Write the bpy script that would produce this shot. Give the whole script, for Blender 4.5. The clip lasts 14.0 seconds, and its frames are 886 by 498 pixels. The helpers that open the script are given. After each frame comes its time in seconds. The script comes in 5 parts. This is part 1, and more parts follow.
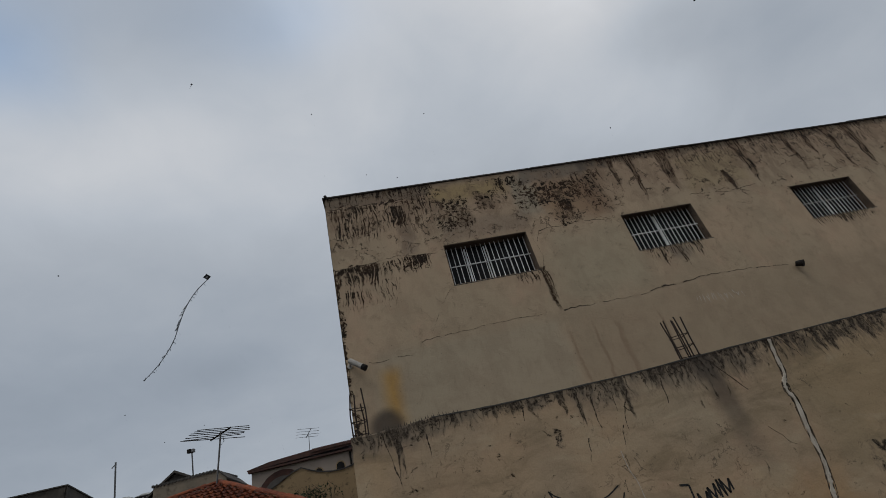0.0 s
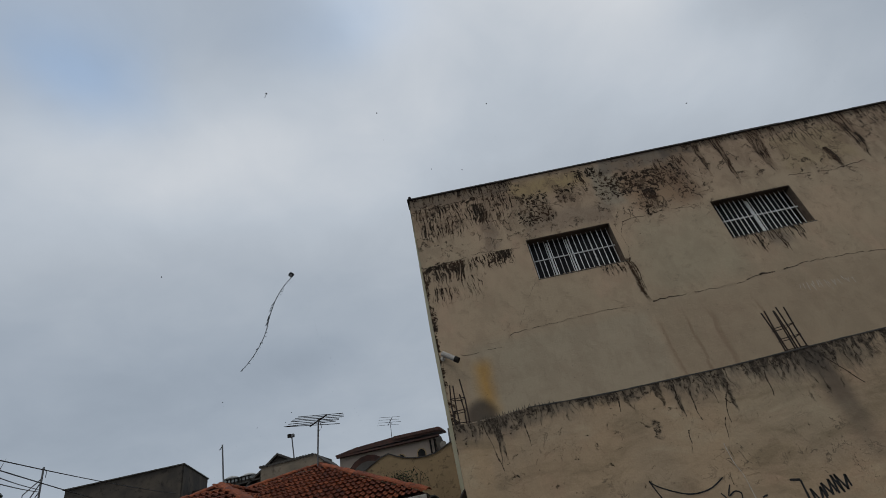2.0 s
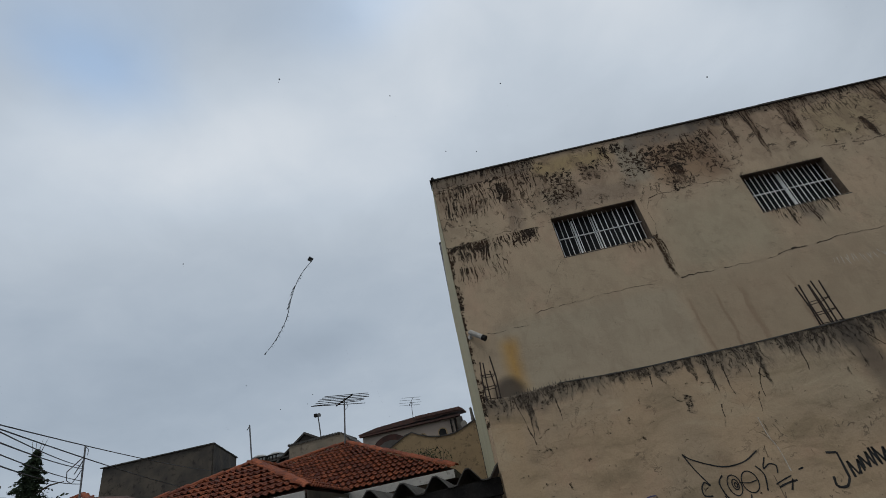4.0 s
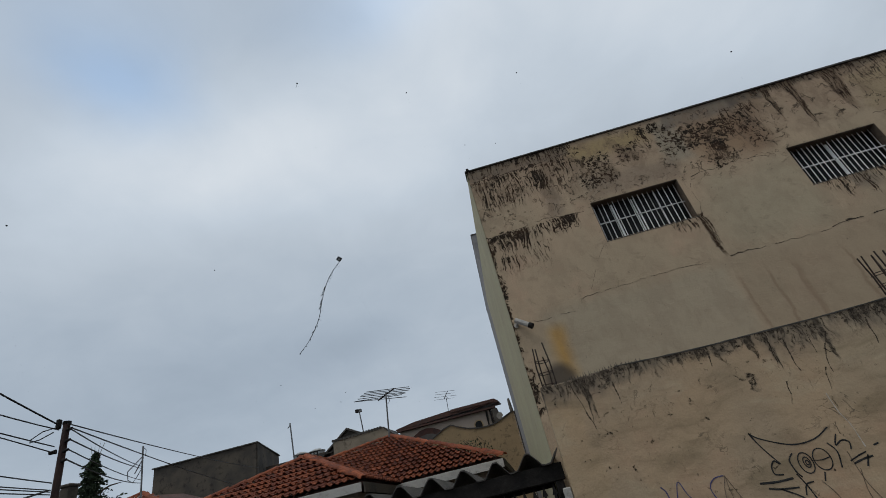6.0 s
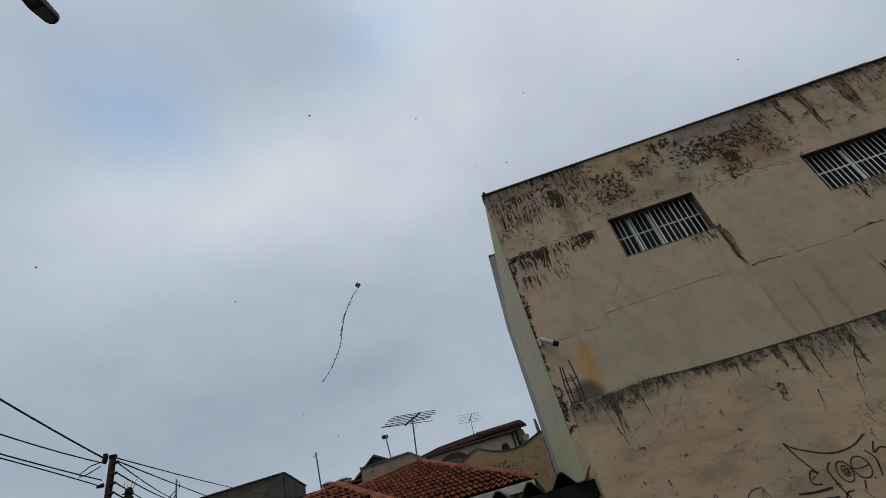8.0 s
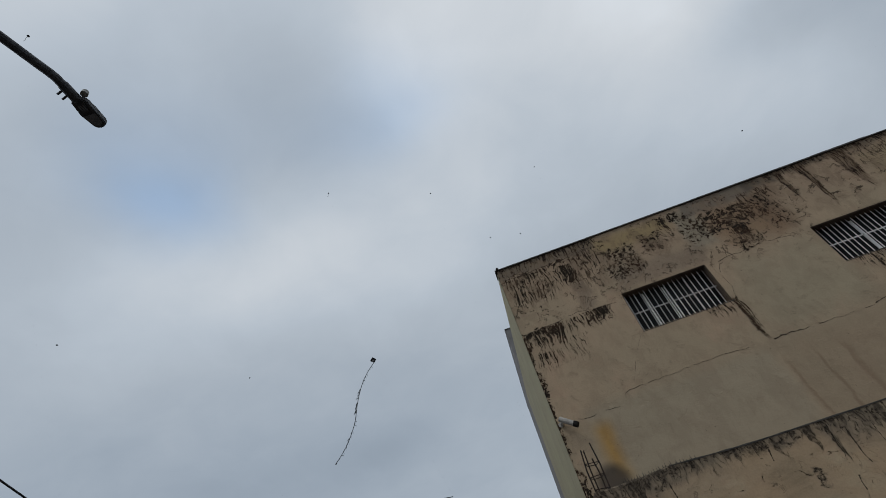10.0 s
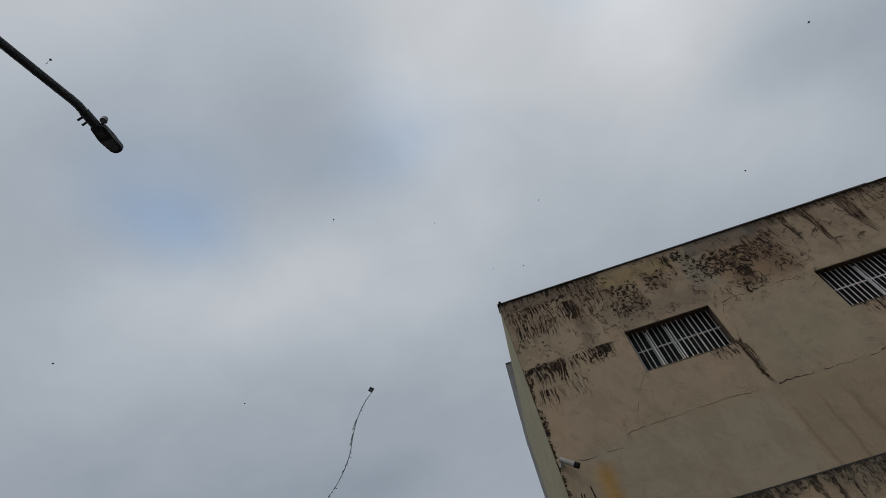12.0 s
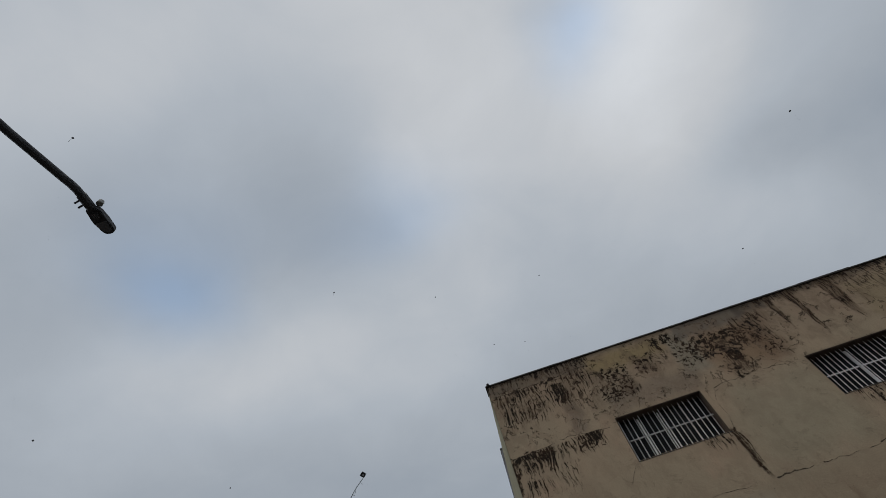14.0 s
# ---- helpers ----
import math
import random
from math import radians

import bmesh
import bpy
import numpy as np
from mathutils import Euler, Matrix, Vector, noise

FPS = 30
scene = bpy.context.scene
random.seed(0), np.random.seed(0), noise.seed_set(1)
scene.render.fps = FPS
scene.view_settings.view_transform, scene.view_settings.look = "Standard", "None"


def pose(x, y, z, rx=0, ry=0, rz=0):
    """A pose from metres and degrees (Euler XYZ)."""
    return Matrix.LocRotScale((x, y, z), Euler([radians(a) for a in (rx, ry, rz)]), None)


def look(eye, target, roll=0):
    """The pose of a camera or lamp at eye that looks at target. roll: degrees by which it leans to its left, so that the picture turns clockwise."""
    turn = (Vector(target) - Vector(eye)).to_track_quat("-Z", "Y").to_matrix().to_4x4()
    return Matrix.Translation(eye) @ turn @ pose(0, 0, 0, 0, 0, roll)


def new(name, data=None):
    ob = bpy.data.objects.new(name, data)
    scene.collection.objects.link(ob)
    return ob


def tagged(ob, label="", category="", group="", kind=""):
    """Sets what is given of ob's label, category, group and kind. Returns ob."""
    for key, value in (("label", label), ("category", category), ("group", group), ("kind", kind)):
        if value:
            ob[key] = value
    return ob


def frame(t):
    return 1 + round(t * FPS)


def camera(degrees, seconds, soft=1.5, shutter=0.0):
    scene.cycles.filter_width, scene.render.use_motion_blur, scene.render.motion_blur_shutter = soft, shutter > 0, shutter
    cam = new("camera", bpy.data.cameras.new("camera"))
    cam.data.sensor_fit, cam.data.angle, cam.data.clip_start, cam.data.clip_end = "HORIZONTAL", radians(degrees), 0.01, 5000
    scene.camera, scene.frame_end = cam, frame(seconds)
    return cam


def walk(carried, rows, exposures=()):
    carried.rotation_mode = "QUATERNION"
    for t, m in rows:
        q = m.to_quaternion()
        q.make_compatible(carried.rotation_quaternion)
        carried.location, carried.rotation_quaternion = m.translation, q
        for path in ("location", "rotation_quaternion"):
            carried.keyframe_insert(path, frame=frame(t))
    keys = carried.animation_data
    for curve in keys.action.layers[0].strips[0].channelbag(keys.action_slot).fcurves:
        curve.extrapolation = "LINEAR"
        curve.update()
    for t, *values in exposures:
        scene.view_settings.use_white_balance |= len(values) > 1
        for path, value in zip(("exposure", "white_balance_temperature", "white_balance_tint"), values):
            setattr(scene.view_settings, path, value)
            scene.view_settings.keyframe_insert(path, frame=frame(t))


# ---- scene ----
cam = camera(86.7, 14.0, soft=0.8)
PATH = [
    (0, (0.518, -7.152, 1.865), (0.86, -5.468, 2.888), -15.7),
    (0.2, (0.503, -7.209, 1.877), (0.833, -5.589, 2.993), -17.4),
    (0.5, (0.477, -7.305, 1.897), (0.786, -5.796, 3.173), -20.2),
    (1, (0.393, -7.377, 1.9), (0.679, -5.89, 3.207), -20.2),
    (1.2, (0.373, -7.378, 1.896), (0.641, -5.858, 3.158), -19.4),
    (1.3, (0.318, -7.381, 1.887), (0.538, -5.77, 3.025), -17.1),
    (1.4, (0.254, -7.385, 1.875), (0.418, -5.668, 2.871), -14.5),
    (1.5, (0.226, -7.387, 1.87), (0.365, -5.623, 2.802), -13.3),
    (1.6, (0.216, -7.376, 1.872), (0.321, -5.601, 2.782), -13.4),
    (1.7, (0.211, -7.406, 1.867), (0.301, -5.663, 2.837), -13.2),
    (1.8, (0.206, -7.433, 1.862), (0.28, -5.718, 2.887), -13.0),
    (2, (0.202, -7.447, 1.86), (0.261, -5.747, 2.912), -12.9),
    (2.5, (0.201, -7.451, 1.847), (0.214, -5.758, 2.911), -12.6),
    (5, (-0.158, -7.459, 1.833), (-0.207, -5.712, 2.804), -12.5),
    (5.5, (-0.228, -7.429, 1.833), (-0.322, -5.702, 2.837), -13.2),
    (6, (-0.297, -7.498, 1.829), (-0.417, -5.772, 2.833), -13.7),
    (6.5, (-0.358, -7.584, 1.824), (-0.494, -5.858, 2.826), -14.0),
    (7, (-0.288, -7.596, 1.814), (-0.431, -5.877, 2.826), -14.6),
    (7.5, (-0.305, -7.683, 1.813), (-0.457, -5.974, 2.842), -15.1),
    (8, (-0.372, -7.708, 1.778), (-0.528, -6.041, 2.871), -15.7),
    (8.5, (-0.345, -7.767, 1.765), (-0.497, -6.154, 2.938), -16.8),
    (9, (-0.296, -7.797, 1.763), (-0.435, -6.234, 3.004), -17.4),
    (11.5, (-0.299, -7.914, 1.795), (-0.397, -6.506, 3.212), -16.1),
    (12, (-0.297, -7.916, 1.785), (-0.385, -6.518, 3.213), -16.0),
    (12.5, (-0.272, -7.902, 1.767), (-0.35, -6.517, 3.208), -15.9),
    (13, (-0.166, -7.918, 1.75), (-0.244, -6.606, 3.258), -16.2),
    (13.5, (-0.063, -7.947, 1.751), (-0.096, -6.72, 3.33), -17.8),
    (14, (0.01, -7.981, 1.74), (0.014, -6.811, 3.362), -18.3),
]
# stops and white balance as the filming camera drifts
EXPOSURES = [(0, 0.0, 6530, 10), (0.4, 0.10, 6330, 8), (1.1, 0.10, 6330, 8), (1.3, 0.03, 6430, 9), (1.6, 0.0, 6560, 10), (2.0, 0.11, 6420, 9), (2.5, 0.13, 6360, 8), (5, 0.33, 6300, 8),
             (7, 0.27, 6320, 7), (9, 0.18, 6240, 7), (11.5, -0.05, 6480, 9), (14, -0.12, 6480, 9)]
walk(cam, [(t, look(eye, target, roll)) for t, eye, target, roll in PATH], EXPOSURES)


# ---------------------------------------------------------------- world and light
class Nodes:
    """A short way to write node trees."""

    def __init__(self, tree):
        self.tree = tree
        tree.nodes.clear()

    def add(self, kind, ins=None):
        n = self.tree.nodes.new(kind)
        for k, v in (ins or {}).items():
            self.put(n.inputs[k], v)
        return n

    def put(self, socket, v):
        if isinstance(v, bpy.types.NodeSocket):
            self.tree.links.new(v, socket)
        elif isinstance(v, (tuple, list)) and len(v) == 3 and socket.type == "RGBA":
            socket.default_value = (*v, 1.0)
        else:
            socket.default_value = v

    def m(self, op, a, b=0.0, c=0.0, clamp=False):
        n = self.add("ShaderNodeMath")
        n.operation, n.use_clamp = op, clamp
        for s, v in zip(n.inputs, (a, b, c)):
            self.put(s, v)
        return n.outputs[0]

    def vm(self, op, a, b=(0, 0, 0)):
        n = self.add("ShaderNodeVectorMath")
        n.operation = op
        self.put(n.inputs[0], a)
        self.put(n.inputs[1], b)
        return n.outputs["Value"] if op in ("DOT_PRODUCT", "LENGTH") else n.outputs[0]

    def step(self, v, lo, hi, to0=0.0, to1=1.0):
        n = self.add("ShaderNodeMapRange")
        n.interpolation_type = "SMOOTHSTEP"
        for k, value in enumerate((v, lo, hi, to0, to1)):
            self.put(n.inputs[k], value)
        return n.outputs[0]

    def noise(self, vec, scale, detail=4.0, rough=0.55, distort=0.0):
        n = self.add("ShaderNodeTexNoise", {"Vector": vec, "Scale": scale, "Detail": detail, "Roughness": rough, "Distortion": distort})
        return n.outputs[0]

    def mix(self, f, a, b, mode="MIX"):
        n = self.add("ShaderNodeMix")
        n.data_type, n.blend_type = "RGBA", mode
        self.put(n.inputs[0], f)
        self.put(n.inputs[6], a)
        self.put(n.inputs[7], b)
        return n.outputs[2]

    def xyz(self, vec):
        return self.add("ShaderNodeSeparateXYZ", {0: vec}).outputs

    def vec(self, x, y, z):
        return self.add("ShaderNodeCombineXYZ", {0: x, 1: y, 2: z}).outputs[0]


SUN_TO = Vector((-0.30, -0.30, 0.90)).normalized()

world = bpy.data.worlds.new("overcast_sky")
scene.world = world
world.use_nodes = True
w = Nodes(world.node_tree)
way = w.add("ShaderNodeTexCoord").outputs["Generated"]
wx, wy, wz = w.xyz(way)[:3]
sky = w.add("ShaderNodeTexSky")
sky.sky_type, sky.sun_disc = "NISHITA", False
sky.sun_elevation, sky.sun_rotation = math.asin(SUN_TO.z), math.atan2(SUN_TO.x, SUN_TO.y)
# cloud sheets seen in perspective: the direction laid on a flat layer overhead
lay = w.m("ADD", w.m("MAXIMUM", wz, 0.0), 0.35)
flat = w.vec(w.m("DIVIDE", wx, lay), w.m("DIVIDE", wy, lay), 0.0)
fine = w.noise(w.vm("ADD", flat, (1.3, 9.1, 0)), 5.0, 5.0, 0.55, 0.3)
drift = w.add("ShaderNodeTexNoise", {"Vector": flat, "Scale": 2.6, "Detail": 4.0, "Roughness": 0.5}).outputs["Color"]
flat_warped = w.vm("ADD", flat, w.vm("MULTIPLY", w.vm("SUBTRACT", drift, (0.5, 0.5, 0.5)), (0.16, 0.16, 0.0)))


def bank(cx, cy, rx, ry):
    """A soft bank of the flat cloud layer: its middle and its reach both ways."""
    d = w.vm("DIVIDE", w.vm("SUBTRACT", flat_warped, (cx, cy, 0)), (rx, ry, 1))
    return w.m("POWER", 0.3679, w.vm("DOT_PRODUCT", d, d))


# thin bright and heavy dark banks, in stops over and under the even cover
BANKS = [(-0.06, 0.18, 0.60, 0.60, 0.23), (-0.34, 0.66, 0.39, 0.18, 0.21), (-0.38, 0.05, 0.54, 0.13, 0.26), (0.42, 0.26, 0.13, 0.30, 0.36), (-0.37, 0.35, 0.24, 0.16, -0.22),
         (0.63, 0.64, 0.15, 0.11, 0.24), (-0.70, 1.30, 0.59, 0.39, -0.26), (0.24, 0.29, 0.37, 0.27, 0.40), (0.66, 0.46, 0.26, 0.07, -0.19), (-0.16, 0.34, 0.11, 0.26, -0.22),
         (-0.13, 0.72, 0.22, 0.15, 0.13), (-0.58, 0.48, 0.15, 0.06, 0.13), (-0.46, 0.57, 0.30, 0.11, 0.22), (0.25, 0.18, 0.06, 0.06, -0.14), (-0.41, 1.26, 0.15, 0.07, -0.12), (-0.03, 0.32, 0.10, 0.07, 0.09), (-1.16, 0.99, 0.40, 0.40, -0.16)]
stops = w.m("ADD", w.m("MULTIPLY", w.m("SUBTRACT", fine, 0.5), 0.36), w.step(wy, -0.5, 0.05, -0.24, -0.37))
for cx, cy, rx, ry, much in BANKS:
    stops = w.m("ADD", stops, w.m("MULTIPLY", bank(cx, cy, rx, ry), much))
tone = w.mix(w.step(stops, -0.75, -0.2), (0.478, 0.545, 0.634), (0.500, 0.545, 0.602))
tone = w.mix(w.step(stops, -0.2, 0.25), tone, (0.529, 0.545, 0.569))
# bluish gaps where the cover is thin
for much, lobe in ((1.0, bank(-0.452, 0.392, 0.080, 0.075)), (0.36, bank(-0.40, 0.33, 0.14, 0.10)), (0.6, bank(0.285, 0.22, 0.06, 0.06)), (0.45, bank(-0.08, 0.41, 0.13, 0.08))):
    tone = w.mix(w.m("MULTIPLY", lobe, much), tone, (0.410, 0.530, 0.715))
cloud = w.vm("MULTIPLY", tone, w.vec(*[w.m("POWER", 2.0, stops)] * 3))
clear = w.add("ShaderNodeBackground", {0: sky.outputs[0], 1: 0.10})
cover = w.add("ShaderNodeBackground", {0: cloud, 1: 1.0})
both = w.add("ShaderNodeMixShader", {0: 0.95, 1: clear.outputs[0], 2: cover.outputs[0]})
w.add("ShaderNodeOutputWorld", {0: both.outputs[0]})

sun = new("sun", bpy.data.lights.new("sun", "SUN"))
sun.data.energy, sun.data.angle, sun.data.color = 0.9, radians(30), (1.0, 0.97, 0.92)
sun.matrix_basis = look(SUN_TO * 50, (0, 0, 0))


# ---------------------------------------------------------------- materials
def material(name, build, rough=0.85, metal=0.0, spec=0.3):
    mat = bpy.data.materials.new(name)
    mat.use_nodes = True
    t = Nodes(mat.node_tree)
    pos = t.add("ShaderNodeNewGeometry").outputs["Position"]
    got = build(t, pos)
    colour, bump, r = (tuple(got) + (None, None))[:3] if isinstance(got, tuple) else (got, None, None)
    b = t.add("ShaderNodeBsdfPrincipled", {"Base Color": colour, "Roughness": rough if r is None else r, "Metallic": metal, "Specular IOR Level": spec})
    if bump is not None:
        bn = t.add("ShaderNodeBump", {"Strength": 0.9, "Distance": 0.02, "Height": bump})
        t.put(b.inputs["Normal"], bn.outputs[0])
    t.add("ShaderNodeOutputMaterial", {0: b.outputs[0]})
    return mat


def worn(a, b, scale=6.0, dirt=(0.05, 0.045, 0.04), amount=0.4, tiny=60.0):
    """Two tones in patches, with specks and stains of dirt, and a fine grain."""
    def build(t, pos):
        c = t.mix(t.step(t.noise(pos, scale, 5), 0.35, 0.65), a, b)
        d = t.m("MULTIPLY", t.step(t.noise(pos, scale * 3.1, 6, 0.65), 0.52, 0.72), amount)
        c = t.mix(d, c, dirt)
        g = t.noise(pos, tiny, 3)
        c = t.mix(t.step(g, 0.3, 0.7, 0.0, 0.25), c, tuple(x * 0.6 for x in a))
        return c, t.m("ADD", t.m("MULTIPLY", g, 0.25), t.noise(pos, scale * 2, 4))
    return build


def box_mask(t, x, z, x0, x1, z0, z1, soft=0.08):
    a = t.m("MULTIPLY", t.step(x, x0 - soft, x0 + soft), t.step(x, x1 - soft, x1 + soft, 1.0, 0.0))
    return t.m("MULTIPLY", a, t.m("MULTIPLY", t.step(z, z0 - soft, z0 + soft), t.step(z, z1 - soft, z1 + soft, 1.0, 0.0)))


def zone(t, x, z, x0, x1, top, bottom, soft=0.12):
    """Full just under the height top, fading out downwards to bottom."""
    side = t.m("MULTIPLY", t.step(x, x0 - soft, x0 + soft), t.step(x, x1 - soft, x1 + soft, 1.0, 0.0))
    return t.m("MULTIPLY", side, t.m("MULTIPLY", t.step(z, bottom, top), t.step(z, top, top + 0.04, 1.0, 0.0)))


def columns(t, x, span, runs):
    """How far single runs reach down (their length), each at its place x with half its width."""
    ramp = t.add("ShaderNodeValToRGB", {0: t.m("DIVIDE", x, span)})
    stops = []
    for x0, half, length in sorted(runs):
        stops += [(x0 - half, 0.0), (x0 - half * 0.3, length), (x0 + half * 0.4, length * 0.85), (x0 + half, 0.0)]
    e = ramp.color_ramp.elements
    while len(e) < len(stops):
        e.new(1.0)
    for k, (p, v) in zip(e, stops):
        k.position, k.color = p / span, (v / 2, v / 2, v / 2, 1)
    return t.m("MULTIPLY", ramp.outputs[0], 2.0)


def hang(t, z, reach, top, fade=0.35):
    down = t.m("SUBTRACT", top, z)
    return t.m("MULTIPLY", t.step(t.m("SUBTRACT", reach, down), 0.0, fade), t.step(reach, 0.02, 0.1))


def after(t, before, value):
    """The same value, worked out only once the mask before it stands: few masks are then held at a time."""
    return t.m("MULTIPLY_ADD", before, 1e-5, value)


def most(t, masks):
    out = masks[0]
    for k in masks[1:]:
        out = t.m("MAXIMUM", out, k)
    return out


def facade(t, pos):
    x, _, z = t.xyz(pos)[:3]
    n1, n2 = t.noise(pos, 0.55, 4, 0.5, 0.3), t.noise(t.vm("ADD", pos, (5, 3, 1)), 1.6, 5, 0.6)
    c = t.mix(t.step(n1, 0.36, 0.64), (0.462, 0.340, 0.226), (0.415, 0.322, 0.215))
    c = t.mix(t.step(n2, 0.5, 0.72, 0.0, 0.55), c, (0.485, 0.330, 0.222))
    # a smoother, greyer coat rolled over the foot of the wall, and a browner one beside it
    edge = t.m("MULTIPLY", t.m("SUBTRACT", t.noise(pos, 2.2, 4), 0.5), 0.5)
    xe, ze = t.m("ADD", x, edge), t.m("ADD", z, t.m("MULTIPLY", edge, 0.8))
    foot = box_mask(t, xe, t.m("ADD", z, t.m("MULTIPLY", edge, 0.3)), 0.45, 3.55, 2.0, 4.50, 0.14)
    c = t.mix(t.m("MULTIPLY", foot, 0.75), c, (0.368, 0.305, 0.214))
    foot2 = box_mask(t, xe, z, 3.62, 20.0, 2.0, 4.60, 0.16)
    c = t.mix(t.m("MULTIPLY", foot2, 0.65), c, (0.348, 0.270, 0.180))
    c = t.mix(t.m("MULTIPLY", box_mask(t, xe, ze, 3.95, 5.6, 4.75, 6.15, 0.25), 0.65), c, (0.395, 0.332, 0.225))
    # the top coat weathered to brown, with greyer and more orange patches in it
    up = t.step(t.m("ADD", z, t.m("MULTIPLY", t.m("SUBTRACT", t.noise(pos, 1.1, 5, 0.65), 0.5), 0.9)), 6.35, 7.2)
    c = t.mix(t.m("MULTIPLY", up, 0.34), c, (0.280, 0.190, 0.130))
    held = up
    for x0, x1, z0, z1, soft, f, tone in ((3.62, 4.08, 6.60, 7.62, 0.10, 0.6, (0.31, 0.285, 0.215)), (1.95, 3.5, 7.25, 7.62, 0.15, 0.55, (0.36, 0.265, 0.105)),
                                          (4.15, 5.35, 6.40, 7.35, 0.22, 0.55, (0.255, 0.140, 0.072)), (3.85, 5.25, 7.42, 7.8, 0.07, 0.75, (0.175, 0.145, 0.118)), (5.2, 5.85, 7.50, 7.8, 0.06, 0.8, (0.085, 0.075, 0.065)),
                                          (2.1, 3.75, 6.32, 6.78, 0.12, 0.55, (0.235, 0.180, 0.135)), (5.0, 5.55, 6.45, 7.45, 0.14, 0.5, (0.20, 0.120, 0.075)), (7.3, 8.8, 6.6, 7.5, 0.15, 0.6, (0.37, 0.28, 0.16)),
                                          (-1.0, 2.0, 7.47, 7.8, 0.05, 0.65, (0.145, 0.118, 0.092)), (1.22, 1.50, 6.22, 6.85, 0.07, 0.55, (0.20, 0.155, 0.118)), (2.88, 3.18, 6.92, 7.32, 0.06, 0.55, (0.17, 0.115, 0.078)),
                                          (2.45, 2.72, 6.68, 6.95, 0.06, 0.6, (0.15, 0.105, 0.072)), (5.85, 25.0, 7.60, 7.8, 0.05, 0.6, (0.12, 0.095, 0.072)), (6.05, 6.55, 5.15, 5.45, 0.10, 0.5, (0.13, 0.11, 0.095))):
        held = t.m("MULTIPLY", box_mask(t, after(t, held, xe), after(t, held, ze), x0, x1, z0, z1, soft), f)
        c = t.mix(held, c, tone)
    rust = t.m("MULTIPLY", box_mask(t, t.m("ADD", x, t.m("MULTIPLY", edge, 0.3)), z, 0.52, 0.76, 3.35, 4.22, 0.13), t.step(z, 3.1, 3.8, 0.4, 1.0))
    c = t.mix(t.m("MULTIPLY", rust, 0.75), c, (0.45, 0.24, 0.045))
    r2 = t.m("ADD", t.m("POWER", t.m("DIVIDE", t.m("SUBTRACT", x, 0.47), 0.30), 2.0), t.m("POWER", t.m("DIVIDE", t.m("SUBTRACT", z, 3.42), 0.28), 2.0))
    soot = t.step(t.m("ADD", r2, t.m("MULTIPLY", edge, 0.8)), 0.15, 1.1, 1.0, 0.0)
    c = t.mix(t.m("MULTIPLY", soot, 0.88), c, (0.05, 0.045, 0.04))
    blot = t.step(t.noise(t.vec(t.m("MULTIPLY", x, 1.5), 4.0, z), 2.4, 8, 0.66, 0.4), 0.44, 0.60)
    c = t.mix(t.m("MULTIPLY", blot, t.step(z, 6.1, 6.9, 0.16, 0.42)), c, (0.170, 0.118, 0.080))
    # how thick the growth stands: runs from the roof edge and the sills
    wob = t.m("ADD", x, t.m("MULTIPLY", t.m("SUBTRACT", t.noise(pos, 2.5, 4, 0.6), 0.5), 0.22))
    reach = columns(t, after(t, held, wob), 14.0, [(5.90, 0.08, 1.15), (6.32, 0.11, 1.35), (7.08, 0.20, 1.30), (8.95, 0.18, 1.40), (10.2, 0.09, 1.3), (10.72, 0.10, 1.05), (11.34, 0.10, 1.5), (11.92, 0.13, 1.5)])
    drips = hang(t, z, reach, 7.74)
    c = t.mix(t.m("MULTIPLY", drips, 0.62), c, (0.165, 0.108, 0.068))
    wet = t.m("MULTIPLY", drips, 0.115)
    for x0, x1, top, bottom, much in ((0.05, 2.0, 7.42, 6.15, 0.085), (4.9, 5.6, 7.5, 6.3, 0.08), (7.3, 12.5, 7.6, 6.5, 0.06), (0.0, 1.1, 5.8, 4.8, 0.062), (0.1, 1.0, 7.02, 6.42, 0.110), (0.75, 1.05, 7.40, 6.75, 0.10), (1.16, 1.46, 7.32, 6.40, 0.175), (0.0, 0.80, 6.13, 5.42, 0.155), (0.8, 1.15, 6.14, 5.7, 0.10), (1.15, 1.68, 6.16, 5.66, 0.165),
                                      (0.12, 0.48, 5.66, 5.10, 0.13), (-1.0, 2.1, 7.78, 7.36, 0.125), (1.6, 2.0, 7.5, 6.6, 0.11), (5.6, 25.0, 7.78, 7.45, 0.135), (5.7, 6.9, 5.45, 5.0, 0.085), (5.92, 6.06, 5.45, 4.85, 0.15), (6.28, 6.42, 5.45, 4.75, 0.14), (6.62, 6.78, 5.45, 4.95, 0.14), (4.45, 4.70, 6.85, 6.15, 0.17),
                                      (9.4, 11.0, 5.45, 5.15, 0.10), (9.9, 10.5, 5.45, 5.1, 0.13), (3.1, 3.6, 5.45, 5.05, 0.10), (3.33, 3.5, 7.5, 6.8, 0.13), (3.62, 3.72, 6.3, 5.6, 0.06), (8.20, 8.33, 6.95, 6.15, 0.24), (3.6, 3.72, 5.47, 4.55, 0.16)):
        wet = t.m("MAXIMUM", wet, t.m("MULTIPLY", zone(t, after(t, wet, wob), after(t, wet, z), x0, x1, top, bottom, 0.05 if x1 - x0 < 0.4 else 0.12), much))
    crusty = after(t, wet, t.m("MULTIPLY", up, 0.022))
